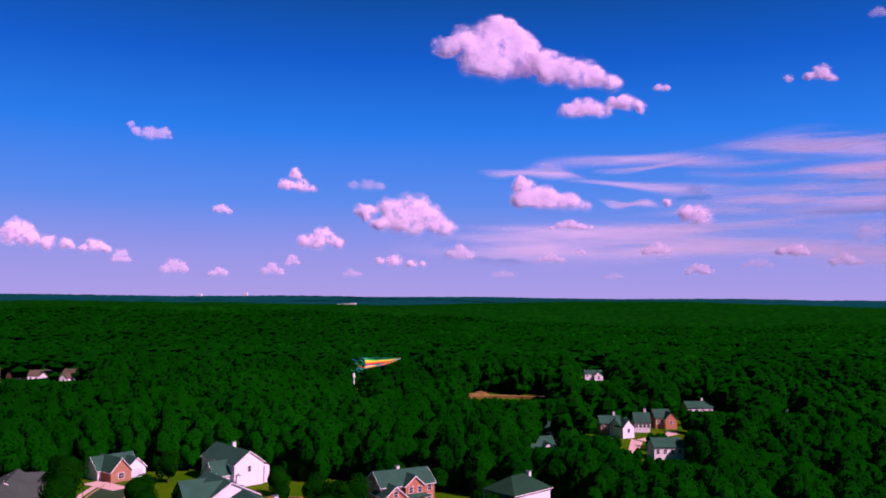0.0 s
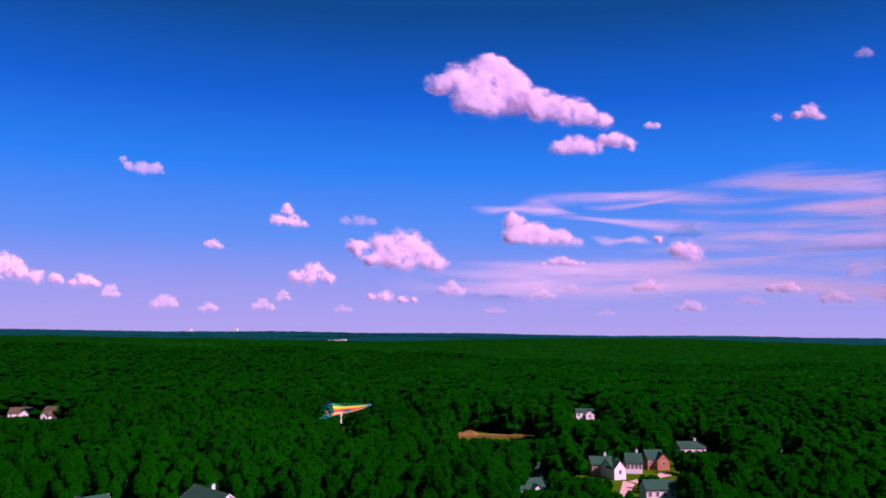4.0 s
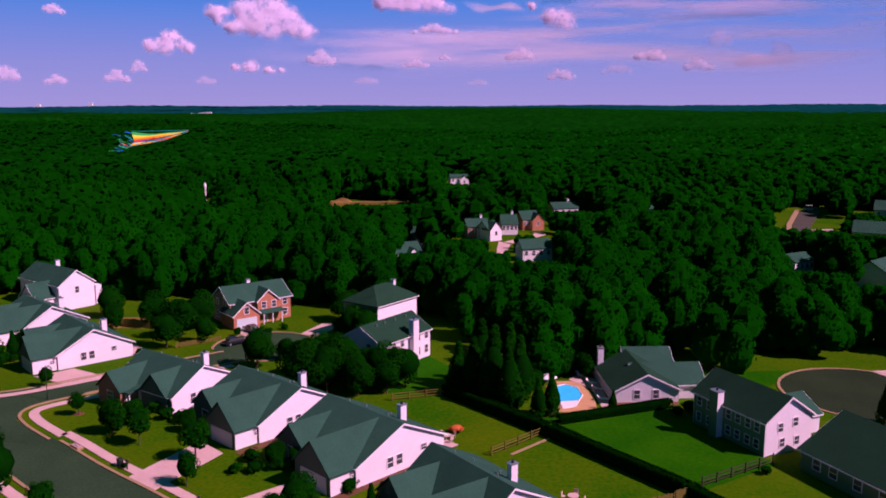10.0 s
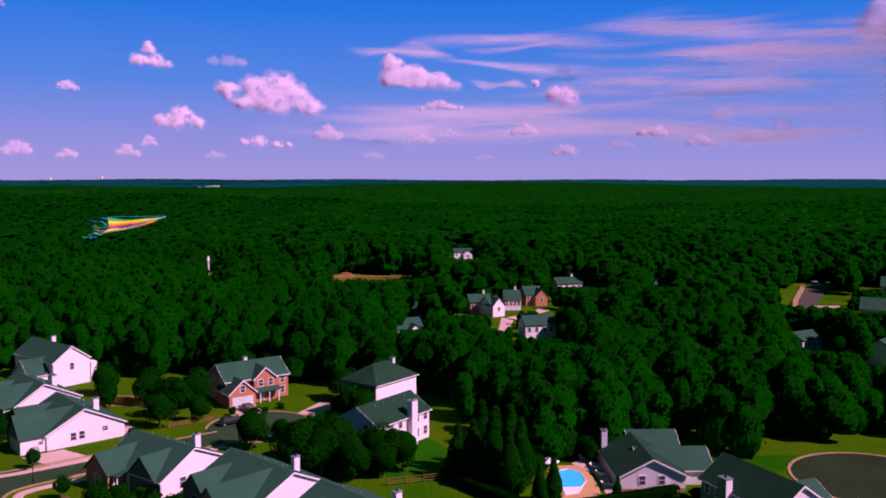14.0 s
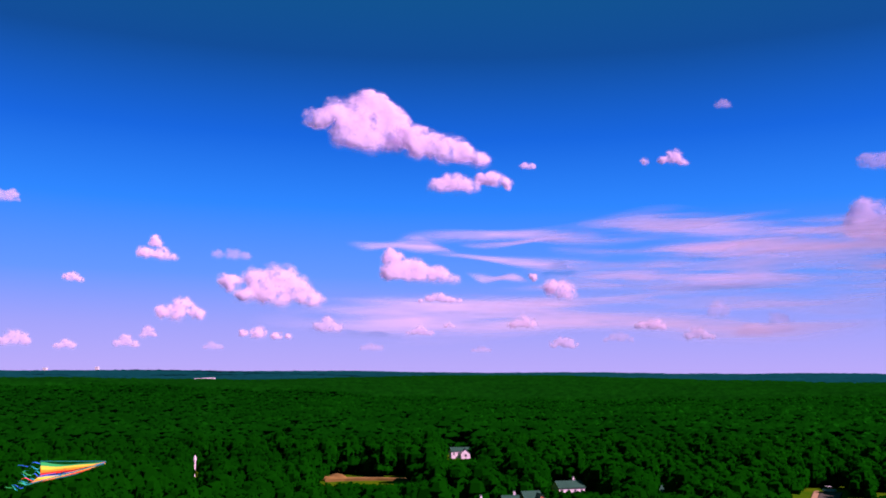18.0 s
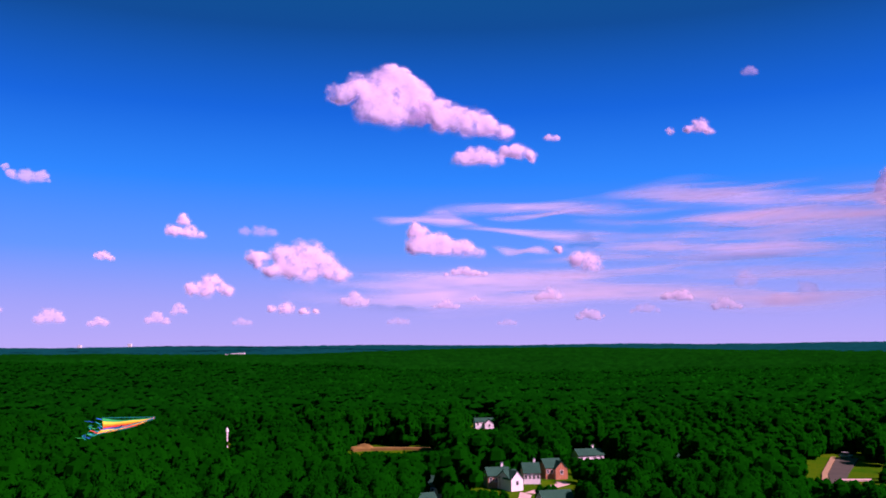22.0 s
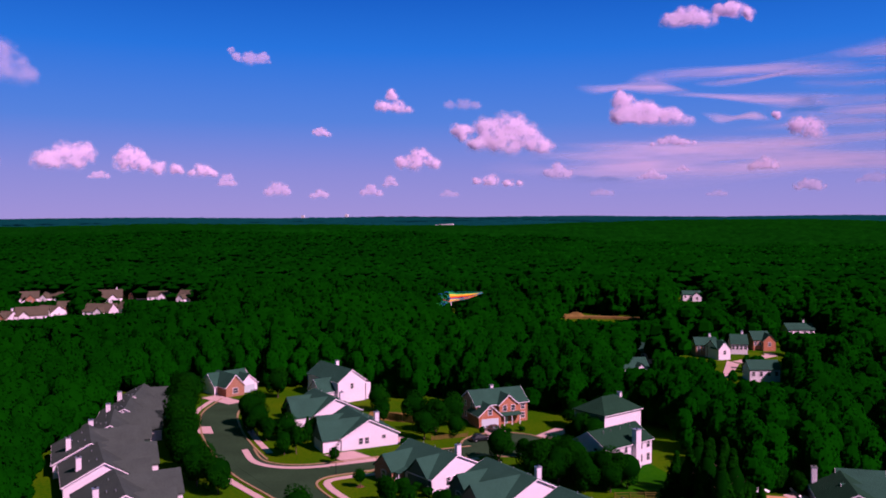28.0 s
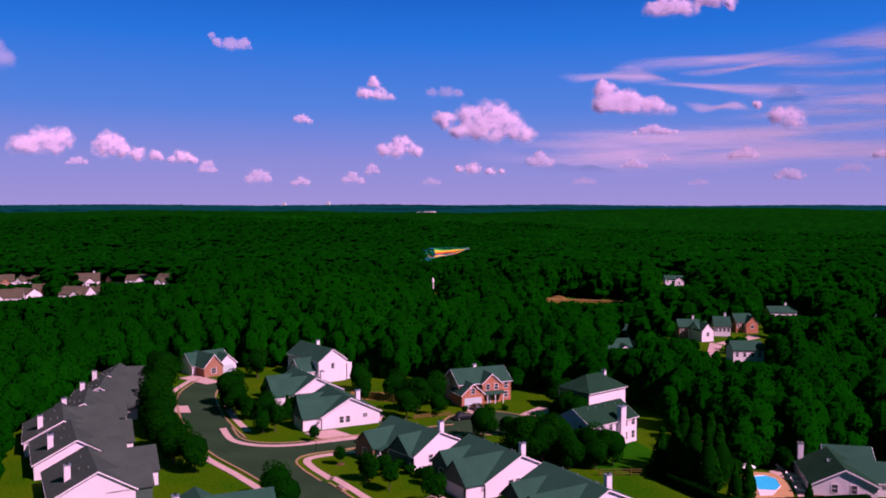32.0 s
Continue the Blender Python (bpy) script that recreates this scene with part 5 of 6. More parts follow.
# ---- clouds ----
def heap(lumps, seed, cover=1.0, soft=0.95):
    """A heap cloud from lumps given by bearing, height and radius in degrees: a shallow billowing relief turned to the
    camera's view, with a flat base, that thins out to nothing at its rim.
    """
    az, el = sum(p[0] for p in lumps) / len(lumps), sum(p[1] for p in lumps) / len(lumps)
    far = 3400 + 62 * el if az > 20 else 2650 + 60 * el
    a, e, k = radians(az), radians(el), far * radians(1)
    mid = Vector((math.sin(a) * math.cos(e), math.cos(a) * math.cos(e), math.sin(e))) * far + Vector((0, 0, 46))
    c = thing("cloud", "thin pinkish wisp of cloud in blue sky" if cover < 0.7 else "heaped pinkish-white cloud with shaded base in blue sky", "cloud", Matrix.Translation(mid) @ Matrix.Rotation(-a, 4, "Z"))
    mean = sum(p[2] for p in lumps) / len(lumps)
    pad = 0.7 * mean + 0.15
    cell = min(0.055, mean / 11)
    us = np.arange(min(p[0] - p[2] for p in lumps) - pad - az, max(p[0] + p[2] for p in lumps) + pad - az, cell)
    vs = np.arange(min(p[1] - p[2] for p in lumps) - pad - el, max(p[1] + p[2] for p in lumps) + pad - el, cell)
    u, v = np.meshgrid(us, vs, indexing="ij")
    q = 1.1 / mean
    wu = u + 0.95 * mean * (mist(u * q + 9, v * q + 30, seed + 1, 6) - 0.5)
    wv = v + 0.95 * mean * (mist(u * q + 40, v * q + 3, seed + 2, 6) - 0.5)
    empty = np.ones_like(u)
    base = min(p[1] - 0.8 * p[2] for p in lumps) - el
    for la, le, lr in lumps:
        d2 = ((wu - (la - az)) / (1.32 * lr)) ** 2 + ((wv - (le - el)) / (1.18 * lr)) ** 2
        empty *= 1 - np.clip(1 - d2, 0, 1)
    f = 1 - empty
    billow = mist(u * q * 1.6 + 20, v * q * 1.6 + 50, seed + 3, 6)
    f = np.clip(f * (1 + 1.3 * (billow - 0.5)) + 0.42 * (billow - 0.5) * (f > 0), 0, 1.3)
    f *= 0.15 + 0.85 * step(v, base - 0.2 * mean, base + 1.0 * mean)
    dense = step(f, 0.03, 0.10 + 0.85 * soft) * cover
    swell = mist(u * q * 0.9 + 20, v * q * 0.9 + 50, seed + 3, 2)
    smooth = (1 - empty) ** 1.6
    thick = mean * k * (0.40 * smooth + 0.30 * swell * smooth)
    for _ in range(18):
        thick = (2 * thick + np.roll(thick, 1, 0) + np.roll(thick, -1, 0) + np.roll(thick, 1, 1) + np.roll(thick, -1, 1)) / 6
    nu, nv = u.shape
    lean = (0.22 * u + 0.42 * v) * k
    front = np.stack([u * k, lean - thick, v * k], -1).reshape(-1, 3)
    back = np.stack([u * k, lean + thick * 0.5 + 1.0, v * k], -1).reshape(-1, 3)
    on = dense > 0.004
    keep = on[:-1, :-1] | on[1:, :-1] | on[:-1, 1:] | on[1:, 1:]
    i, j = np.nonzero(keep)
    p = i * nv + j
    quad = np.stack([p, p + nv, p + nv + 1, p + 1], 1)
    quad = np.concatenate([quad, quad[:, ::-1] + nu * nv])
    used, flat = np.unique(quad, return_inverse=True)
    co = np.concatenate([front, back])[used]
    value = np.concatenate([1 - np.sqrt(1 - np.clip(dense, 0, 0.995).ravel())] * 2)[used]
    ob = raw("billow", co.tolist(), flat.reshape(-1, 4).tolist(), CLOUD, c, smooth=True)
    att = ob.data.attributes.new("cover", "FLOAT", "POINT")
    att.data.foreach_set("value", value.astype(np.float32))
    return c


def cloud(az, el, w, h, seed, thin=False, cover=None):
    """A small heap of w by h degrees."""
    w, h = w * 1.2, h * 1.2
    g = random.Random(seed * 13)
    n = max(3, min(6, int(2.2 * w / h)))
    lumps = []
    for i in range(n):
        u = (i + 0.5) / n * 2 - 1
        r = h * 0.5 * g.uniform(0.55, 0.8) * (1.15 - 0.5 * abs(u))
        lumps.append((az + u * (w / 2 - r * 0.8), el - h / 2 + r + g.uniform(0, 1) * (h - 2 * r) * (1 - abs(u)), r))
    return heap(lumps, seed, cover or (0.45 if thin else 0.72 if el < 3.2 else 0.88), soft=1.0 if thin else 0.85)


heap([(-8.85, 16.78, 0.80), (-7.58, 17.21, 1.07), (-5.59, 17.65, 1.53), (-4.42, 16.99, 1.60), (-3.42, 17.13, 1.00), (-6.54, 16.02, 1.14), (-4.81, 15.78, 0.81), (-5.85, 16.84, 1.47), (-4.0, 15.9, 1.35), (-5.4, 15.8, 1.15), (-4.9, 18.0, 1.1), (-6.6, 15.5, 1.05), (-5.0, 15.0, 1.0)], 70)
heap([(-2.24, 15.92, 1.13), (-1.09, 15.37, 1.21), (0.34, 15.22, 1.13), (1.34, 14.80, 0.97), (-1.64, 14.84, 0.89), (2.47, 14.24, 0.80), (-0.22, 14.69, 0.97)], 66)
heap([(0.67, 12.55, 0.85), (-0.31, 12.38, 0.65), (1.66, 12.47, 0.75), (3.47, 13.11, 0.68), (4.30, 12.82, 0.42), (2.63, 13.13, 0.55)], 29)
heap([(-14.32, 5.70, 0.62), (-12.70, 6.05, 0.86), (-11.06, 6.17, 1.02), (-10.12, 5.60, 1.10), (-11.86, 5.06, 1.09), (-13.40, 4.75, 0.62), (-8.88, 4.73, 0.86), (-11.07, 5.00, 1.09)], 37)
heap([(-3.46, 7.80, 0.63), (-3.18, 6.85, 0.95), (-1.77, 6.62, 1.03), (-0.37, 6.51, 0.79), (0.64, 6.24, 0.47), (-3.77, 6.49, 0.63)], 21)
heap([(8.01, 5.43, 0.85), (7.24, 5.70, 0.54), (8.47, 5.12, 0.54), (6.15, 6.34, 0.27)], 15)
heap([(-18.28, 3.67, 0.53), (-17.19, 4.08, 0.69), (-16.21, 3.64, 0.50), (-17.59, 3.38, 0.53)], 11)
heap([(-19.02, 8.23, 0.42), (-19.63, 7.43, 0.49), (-18.65, 7.32, 0.57), (-18.00, 7.24, 0.34)], 82)
heap([(-41.22, 3.55, 0.63), (-39.95, 4.01, 0.85), (-38.81, 4.05, 0.79), (-40.59, 3.36, 0.63), (-39.30, 3.46, 0.64)], 60)
heap([(-36.11, 4.05, 0.66), (-36.34, 3.53, 0.66), (-35.40, 3.48, 0.59), (-34.34, 3.13, 0.52), (-33.27, 3.07, 0.41), (-31.62, 3.02, 0.61), (-32.28, 2.82, 0.38), (-30.95, 2.87, 0.34)], 74)
heap([(27.27, 9.70, 1.07), (26.56, 8.86, 1.00), (27.68, 8.42, 1.28), (28.53, 9.07, 1.41)], 33, 0.85)
heap([(27.44, 12.74, 0.64), (28.27, 12.76, 0.71), (27.13, 13.02, 0.36)], 38, 0.6)
heap([(-13.25, 2.43, 0.31), (-12.28, 2.37, 0.54), (-11.10, 2.23, 0.35), (-10.31, 2.17, 0.27)], 35)
heap([(14.90, 13.89, 0.30), (15.64, 14.13, 0.56), (16.17, 13.72, 0.37), (13.80, 13.81, 0.26)], 85)
heap([(-28.51, 10.28, 0.53), (-29.35, 10.45, 0.32), (-27.69, 10.47, 0.43), (-29.73, 10.88, 0.21)], 22, 0.6, soft=0.8)
cloud(-0.2, 4.95, 2.9, 0.8, 7)
cloud(5.4, 3.45, 1.9, 1.2, 9)
cloud(-23.8, 5.75, 1.3, 0.8, 12)
cloud(-26.8, 1.85, 1.8, 1.1, 14)
cloud(-24.0, 1.55, 1.3, 0.75, 15)
cloud(-20.5, 1.75, 1.7, 1.0, 16)
cloud(-19.2, 2.35, 1.1, 0.8, 17)
heap([(-15.15, 7.45, 0.4), (-14.15, 7.55, 0.5), (-13.35, 7.45, 0.4)], 18, 0.4, soft=1.0)
cloud(-7.8, 3.00, 1.9, 1.3, 20)
cloud(-15.2, 1.60, 1.3, 0.65, 21, thin=True)
cloud(-1.6, 2.70, 1.9, 0.75, 22)
cloud(0.4, 3.10, 0.8, 0.5, 23)
cloud(2.6, 1.50, 1.3, 0.5, 24, thin=True)
cloud(8.1, 2.00, 1.8, 0.95, 25)
cloud(11.7, 2.30, 2.0, 0.75, 26, thin=True)
cloud(13.9, 3.20, 2.1, 0.95, 27)
cloud(16.9, 2.55, 2.1, 0.95, 28)
cloud(20.2, 2.80, 2.1, 1.0, 29)
cloud(21.8, 3.10, 1.4, 1.4, 30, thin=True)
cloud(18.1, 4.10, 1.4, 1.2, 31, thin=True)
cloud(5.8, 14.00, 1.1, 0.8, 33)
cloud(18.9, 17.30, 1.0, 0.8, 34, thin=True)
cloud(-4.8, 1.60, 1.5, 0.7, 35, thin=True)
cloud(-30.1, 2.40, 1.4, 0.85, 42)
cloud(-43.8, 9.30, 4.6, 3.0, 43, thin=True)
cloud(-44.3, 3.60, 1.6, 1.3, 44)
cloud(-38.0, 2.70, 1.4, 0.7, 45)



def streak(a0, a1, e0, e1, thick, seed, rise=0.0):
    """A long thin veil of high cloud from one bearing to another, ragged and clear towards its edges."""
    far, n, k = 2900.0 + 95.0 * e0, 60, 8
    g = random.Random(seed)
    ph = g.random() * 6
    verts, fade, faces = [], [], []
    for i in range(n + 1):
        t = i / n
        a = radians(a0 + (a1 - a0) * t)
        e = e0 + (e1 - e0) * t + rise * math.sin(math.pi * t) + 0.18 * math.sin(ph + 7 * t)
        w = thick * (0.35 + 0.65 * math.sin(math.pi * min(1, t * 1.05)) ** 0.6) * (0.8 + 0.3 * math.sin(ph * 2 + 11 * t))
        for j in range(k + 1):
            s = j / k * 2 - 1
            ee = radians(e + w * s / 2)
            d = far + 0.9 * far * radians(w / 2) * s
            verts.append((math.sin(a) * math.cos(ee) * d, math.cos(a) * math.cos(ee) * d, math.sin(ee) * d + 46))
            fade.append((1 - s * s) ** 1.7 * min(1, t * 4, (1 - t) * 4))
    for i in range(n):
        for j in range(k):
            p = i * (k + 1) + j
            faces.append((p, p + 1, p + k + 2, p + k + 1))
    ob = raw("cirrus_cloud", verts, faces, VEIL, smooth=True)
    att = ob.data.attributes.new("fade", "FLOAT", "POINT")
    att.data.foreach_set("value", fade)
    return tagged(ob, "long thin pinkish streak of high cloud", "cloud", group="high streaks of cloud")


VEIL = bpy.data.materials.new("veil_cloud")
VEIL.use_nodes = True
n, l = VEIL.node_tree.nodes, VEIL.node_tree.links
n.clear()
vo, vm, vt, vd, vtr, vm2 = (n.new("ShaderNode" + k) for k in ("OutputMaterial", "MixShader", "BsdfTransparent", "BsdfDiffuse", "BsdfTranslucent", "MixShader"))
va, vg, vmap, vno, vmul, vr = (n.new("ShaderNode" + k) for k in ("Attribute", "NewGeometry", "Mapping", "TexNoise", "Math", "MapRange"))
va.attribute_name = "fade"
vd.inputs["Color"].default_value = vtr.inputs["Color"].default_value = (0.88, 0.75, 0.96, 1)
vmap.inputs["Scale"].default_value = (0.0011, 0.0011, 0.011)
vno.inputs["Detail"].default_value, vno.inputs["Scale"].default_value = 4, 1.4
l.new(vg.outputs["Position"], vmap.inputs[0])
l.new(vmap.outputs[0], vno.inputs["Vector"])
l.new(vno.outputs["Fac"], vr.inputs["Value"])
vr.inputs["From Min"].default_value, vr.inputs["From Max"].default_value = 0.36, 0.64
vr.inputs["To Max"].default_value = 0.95
vmul.operation = "MULTIPLY"
l.new(va.outputs["Fac"], vmul.inputs[0])
l.new(vr.outputs[0], vmul.inputs[1])
l.new(vmul.outputs[0], vm.inputs["Fac"])
l.new(vd.outputs[0], vm2.inputs[1])
l.new(vtr.outputs[0], vm2.inputs[2])
l.new(vt.outputs[0], vm.inputs[1])
l.new(vm2.outputs[0], vm.inputs[2])
l.new(vm.outputs[0], vo.inputs["Surface"])

streak(5.0, 41.0, 6.0, 7.0, 6.5, 21)
streak(-13.0, 31.0, 3.4, 3.6, 4.0, 22)
streak(-3.2, 23.0, 8.8, 10.0, 1.8, 1)
streak(9.0, 32.0, 10.0, 8.6, 2.6, 2)
streak(15.0, 35.0, 9.2, 7.0, 3.2, 3)
streak(-1.0, 17.0, 7.8, 6.9, 1.0, 4)
streak(7.0, 25.0, 8.3, 7.2, 1.4, 5)
streak(3.0, 27.0, 5.6, 6.6, 1.5, 6)
streak(-9.0, 21.0, 4.6, 4.8, 1.7, 7)
streak(-6.8, 1.0, 8.8, 8.2, 1.3, 10)
streak(1.5, 6.0, 6.6, 6.0, 0.8, 11)

streak(12, 40, 8.0, 9.4, 1.5, 33)
streak(10, 30, 7.2, 7.9, 0.9, 34)
streak(1, 13, 8.6, 9.2, 0.7, 35)

# ---- kite ----
def cloth(name, color):
    return mat(name, color, 0.6, vary=0.08, scale=3, fine=20, spec=0.2)


RAINBOW = [cloth("kite_" + k, c) for k, c in (("teal", (0.01, 0.30, 0.26)), ("red", (0.75, 0.04, 0.02)), ("orange", (0.9, 0.28, 0.02)), ("yellow", (0.9, 0.65, 0.05)), ("green", (0.03, 0.42, 0.10)), ("blue", (0.02, 0.12, 0.45)))]
kite = thing("kite", "rainbow-striped cloth delta kite with ragged ribbon tails", "kite", Matrix.Translation((-16.3, 46.6, 43.1)) @ Euler((radians(16), radians(-12), radians(8))).to_matrix().to_4x4() @ Matrix.Scale(2.2, 4))


def sail(t, s):
    """A place on the delta: t from nose to trailing edge, s from one wing tip to the other; the cloth bellies and the tips bend up."""
    half = 0.08 + 0.5 * t
    return Vector((0.72 - 1.25 * t - 0.12 * abs(s) * t, s * half, 0.10 * s * s * t - 0.05 * math.sin(math.pi * t) + 0.012 * math.sin(9 * t + 5 * s)))


STRIPES = 9
for i in range(STRIPES):
    s0, s1 = -1 + 2 * i / STRIPES, -1 + 2 * (i + 1) / STRIPES
    rows = 10
    vs = [sail(k / rows, s) for k in range(rows + 1) for s in (s0, s1)]
    vs += [p - Vector((0, 0, 0.006)) for p in vs]
    n2 = 2 * (rows + 1)
    fs = []
    for k in range(rows):
        o = 2 * k
        fs += [(o, o + 2, o + 3, o + 1), (n2 + o, n2 + o + 1, n2 + o + 3, n2 + o + 2)]
    raw("sail_stripe", [tuple(p) for p in vs], fs, RAINBOW[(0, 1, 2, 3, 5, 1, 2, 3, 4)[i]], kite, smooth=True)
part("spine", tube(bmesh.new(), sail(0, 0) - Vector((0, 0, 0.02)), sail(1, 0) - Vector((0, 0, 0.02)), 0.008, 0.008, 6), BLACK, kite)
for s in (-1, 1):
    part("leading_edge", tube(bmesh.new(), sail(0, s), sail(1, s), 0.012, 0.010, 6), RAINBOW[0], kite)
part("cross_spar", tube(bmesh.new(), sail(0.6, -1) - Vector((0, 0, 0.03)), sail(0.6, 1) - Vector((0, 0, 0.03)), 0.007, 0.007, 6), BLACK, kite)
for i in range(10):
    s = -0.95 + 1.9 * i / 9
    p0 = sail(1, s)
    far_out = 0.26 + 0.22 * ((i * 7) % 5) / 4
    line = [p0 + Vector((-far_out * k / 10, 0.05 * math.sin(k * 0.8 + i), 0.05 * math.sin(k * 0.9 + 2 * i))) for k in range(11)]
    vs = [tuple(p + Vector((0, 0.028 * (1 - k / 14), 0))) for k, p in enumerate(line)] + [tuple(p - Vector((0, 0.028 * (1 - k / 14), 0))) for k, p in enumerate(line)]
    raw("ribbon_tail", vs, [(k, k + 11, k + 12, k + 1) for k in range(10)], RAINBOW[(0, 5, 4, 0, 1, 5, 0, 4, 0, 5)[i]], kite, smooth=True)

# ---- pool and yard things ----
pool = thing("swimming_pool", "six-sided blue swimming pool with pale tan deck", "swimming pool", pose(0, 0, 0))
BASIN = [(16.6, 125.4), (19.7, 125.8), (20.6, 128.1), (20.4, 131.8), (18.7, 133.3), (16.6, 132.2)]
ENTRY = [(16.7, 122.4), (18.7, 123.2), (19.7, 125.8), (16.6, 125.4)]
patch("pool_deck", [(15.6, 121.2), (18.5, 120.7), (21.8, 122.3), (22.2, 126.0), (22.2, 129.2), (21.4, 132.9), (21.0, 135.2), (17.0, 135.0), (15.4, 132.4)], 0.10, DECK, pool)
patch("water", BASIN, 0.13, WATER, pool, thick=0.05)
patch("entry_steps", ENTRY, 0.134, TRIM, pool, thick=0.05)
rim = bmesh.new()
for p, q in zip(ENTRY[:3] + BASIN[2:], ENTRY[1:3] + BASIN[2:] + ENTRY[:1]):
    tube(rim, (*p, 0.14), (*q, 0.14), 0.09, 0.09, 6)
part("coping", rim, TRIM, pool, "white coping")


def boulder(x, y, r, seed):
    g = random.Random(seed)
    b = thing("boulder", "pale rounded boulder beside the pool deck", "boulder", pose(x, y, 0.06, 0, 0, seed * 40), group="boulders round the pool")
    bm = bmesh.new()
    bmesh.ops.create_icosphere(bm, subdivisions=2, radius=r)
    for v in bm.verts:
        k = 1 + 0.16 * math.sin(3 * v.co.x / r + seed) + g.uniform(-0.06, 0.06)
        v.co = Vector((v.co.x * k * 1.25, v.co.y * k, v.co.z * k * 0.6 + 0.3 * r))
    part("rock", bm, STONE, b, smooth=True)
    return b


for i, (x, y, r) in enumerate(((18.4, 120.0, 0.5), (19.6, 120.5, 0.35), (17.2, 120.2, 0.32), (23.3, 122.5, 0.4), (20.9, 120.9, 0.36), (15.2, 120.6, 0.34))):
    boulder(x, y, r, i + 1)
tagged(patch("terrace", [(22.6, 123.2), (24.2, 123.6), (24.2, 136), (21.6, 138.3), (19.6, 135.8), (22.6, 131.4)], 0.13, CONCRETE, thick=0.13), "pale paved terrace beside the pool", "terrace", kind="structure")


def parasol(x, y, label, light=PAINT_CLOTH, dark=DARKWOOD):
    p = thing("parasol", label, "parasol", pose(x, y, 0))
    part("pole", tube(bmesh.new(), (0, 0, 0), (0, 0, 2.5), 0.03, 0.03), METAL, p)
    for i in range(8):
        a, b = i * math.pi / 4, (i + 1) * math.pi / 4
        bm = slab(bmesh.new(), [(0, 0, 2.6), (1.5 * math.cos(a), 1.5 * math.sin(a), 2.05), (1.5 * math.cos(b), 1.5 * math.sin(b), 2.05)], 0.02)
        part("canopy_panel", bm, light if i % 2 else dark, p)
    return p


parasol(15.6, 131.4, "striped white and dark parasol beside the pool")
parasol(23.4, 137.4, "tan parasol on the pool terrace", TAN_CLOTH, TAN_CLOTH)


def lounger(x, y, a, material=PAINT_CLOTH):
    s = thing("sun_lounger", "pale sun lounger on the pool terrace", "sun lounger", pose(x, y, 0.13, 0, 0, a), group="loungers by the pool")
    part("seat", boxed(-0.33, 0.33, -0.9, 0.4, 0.28, 0.36, bevel=0.02), material, s)
    part("backrest", slab(bmesh.new(), [(-0.33, 0.4, 0.36), (0.33, 0.4, 0.36), (0.33, 0.95, 0.8), (-0.33, 0.95, 0.8)], 0.06), material, s)
    for lx, ly in ((-0.28, -0.8), (0.28, -0.8), (-0.28, 0.35), (0.28, 0.35)):
        part("leg", boxed(lx - 0.03, lx + 0.03, ly - 0.03, ly + 0.03, 0, 0.28), METAL, s)
    return s


for x, y, a in ((23.0, 133.4, 60), (23.4, 130.4, 70), (23.4, 125.8, 80), (21.8, 137.2, 40)):
    lounger(x, y, a)


def patio_set(x, y, a, label="pale patio table and chairs behind the house"):
    s = thing("patio_table", label, "table", pose(x, y, 0.1, 0, 0, a))
    bm = bmesh.new()
    bmesh.ops.create_cone(bm, cap_ends=True, segments=20, radius1=0.65, radius2=0.65, depth=0.05, matrix=Matrix.Translation((0, 0, 0.72)))
    part("tabletop", bm, CONCRETE, s)
    part("stem", tube(bmesh.new(), (0, 0, 0), (0, 0, 0.7), 0.05, 0.05), METAL, s)
    for i in range(4):
        c, q = math.cos(i * math.pi / 2 + a), math.sin(i * math.pi / 2 + a)
        ch = thing("patio_chair", "pale patio chair beside a table", "chair", pose(x + 1.1 * c, y + 1.1 * q, 0.1, 0, 0, math.degrees(math.atan2(q, c)) - 90), group="patio chairs")
        part("seat", boxed(-0.25, 0.25, -0.25, 0.25, 0.40, 0.46, bevel=0.02), CONCRETE, ch)
        part("backrest", boxed(-0.25, 0.25, 0.22, 0.28, 0.46, 0.95, bevel=0.02), CONCRETE, ch)
        for lx, ly in ((-0.22, -0.22), (0.22, -0.22), (-0.22, 0.22), (0.22, 0.22)):
            part("leg", boxed(lx - 0.02, lx + 0.02, ly - 0.02, ly + 0.02, 0, 0.4), METAL, ch)
    return s


patio_set(13.5, 92.6, 20)
patio_set(-0.8, 110.6, 10)
tagged(patch("patio_slab", [(42.8, 90.4), (44.8, 90.9), (47.2, 86.0), (45.6, 85.2)], 0.11, CONCRETE, thick=0.11), "pale patio slab on the lawn", "patio", kind="structure")
tagged(patch("patio_slab", [(23.2, 76.2), (24.0, 76.8), (27.0, 72.2), (26.0, 71.2)], 0.11, CONCRETE, thick=0.11), "pale patio slab behind the house", "patio", kind="structure")
bench = thing("lawn_bench", "long white bench on the fenced back lawn", "bench", pose(36.7, 85.2, 0, 0, 0, -30))
part("seat", boxed(-1.4, 1.4, -0.3, 0.3, 0.4, 0.5, bevel=0.02), CONCRETE, bench)
for lx in (-1.2, 1.2):
    part("leg", boxed(lx - 0.06, lx + 0.06, -0.25, 0.25, 0, 0.4), TRIM, bench)

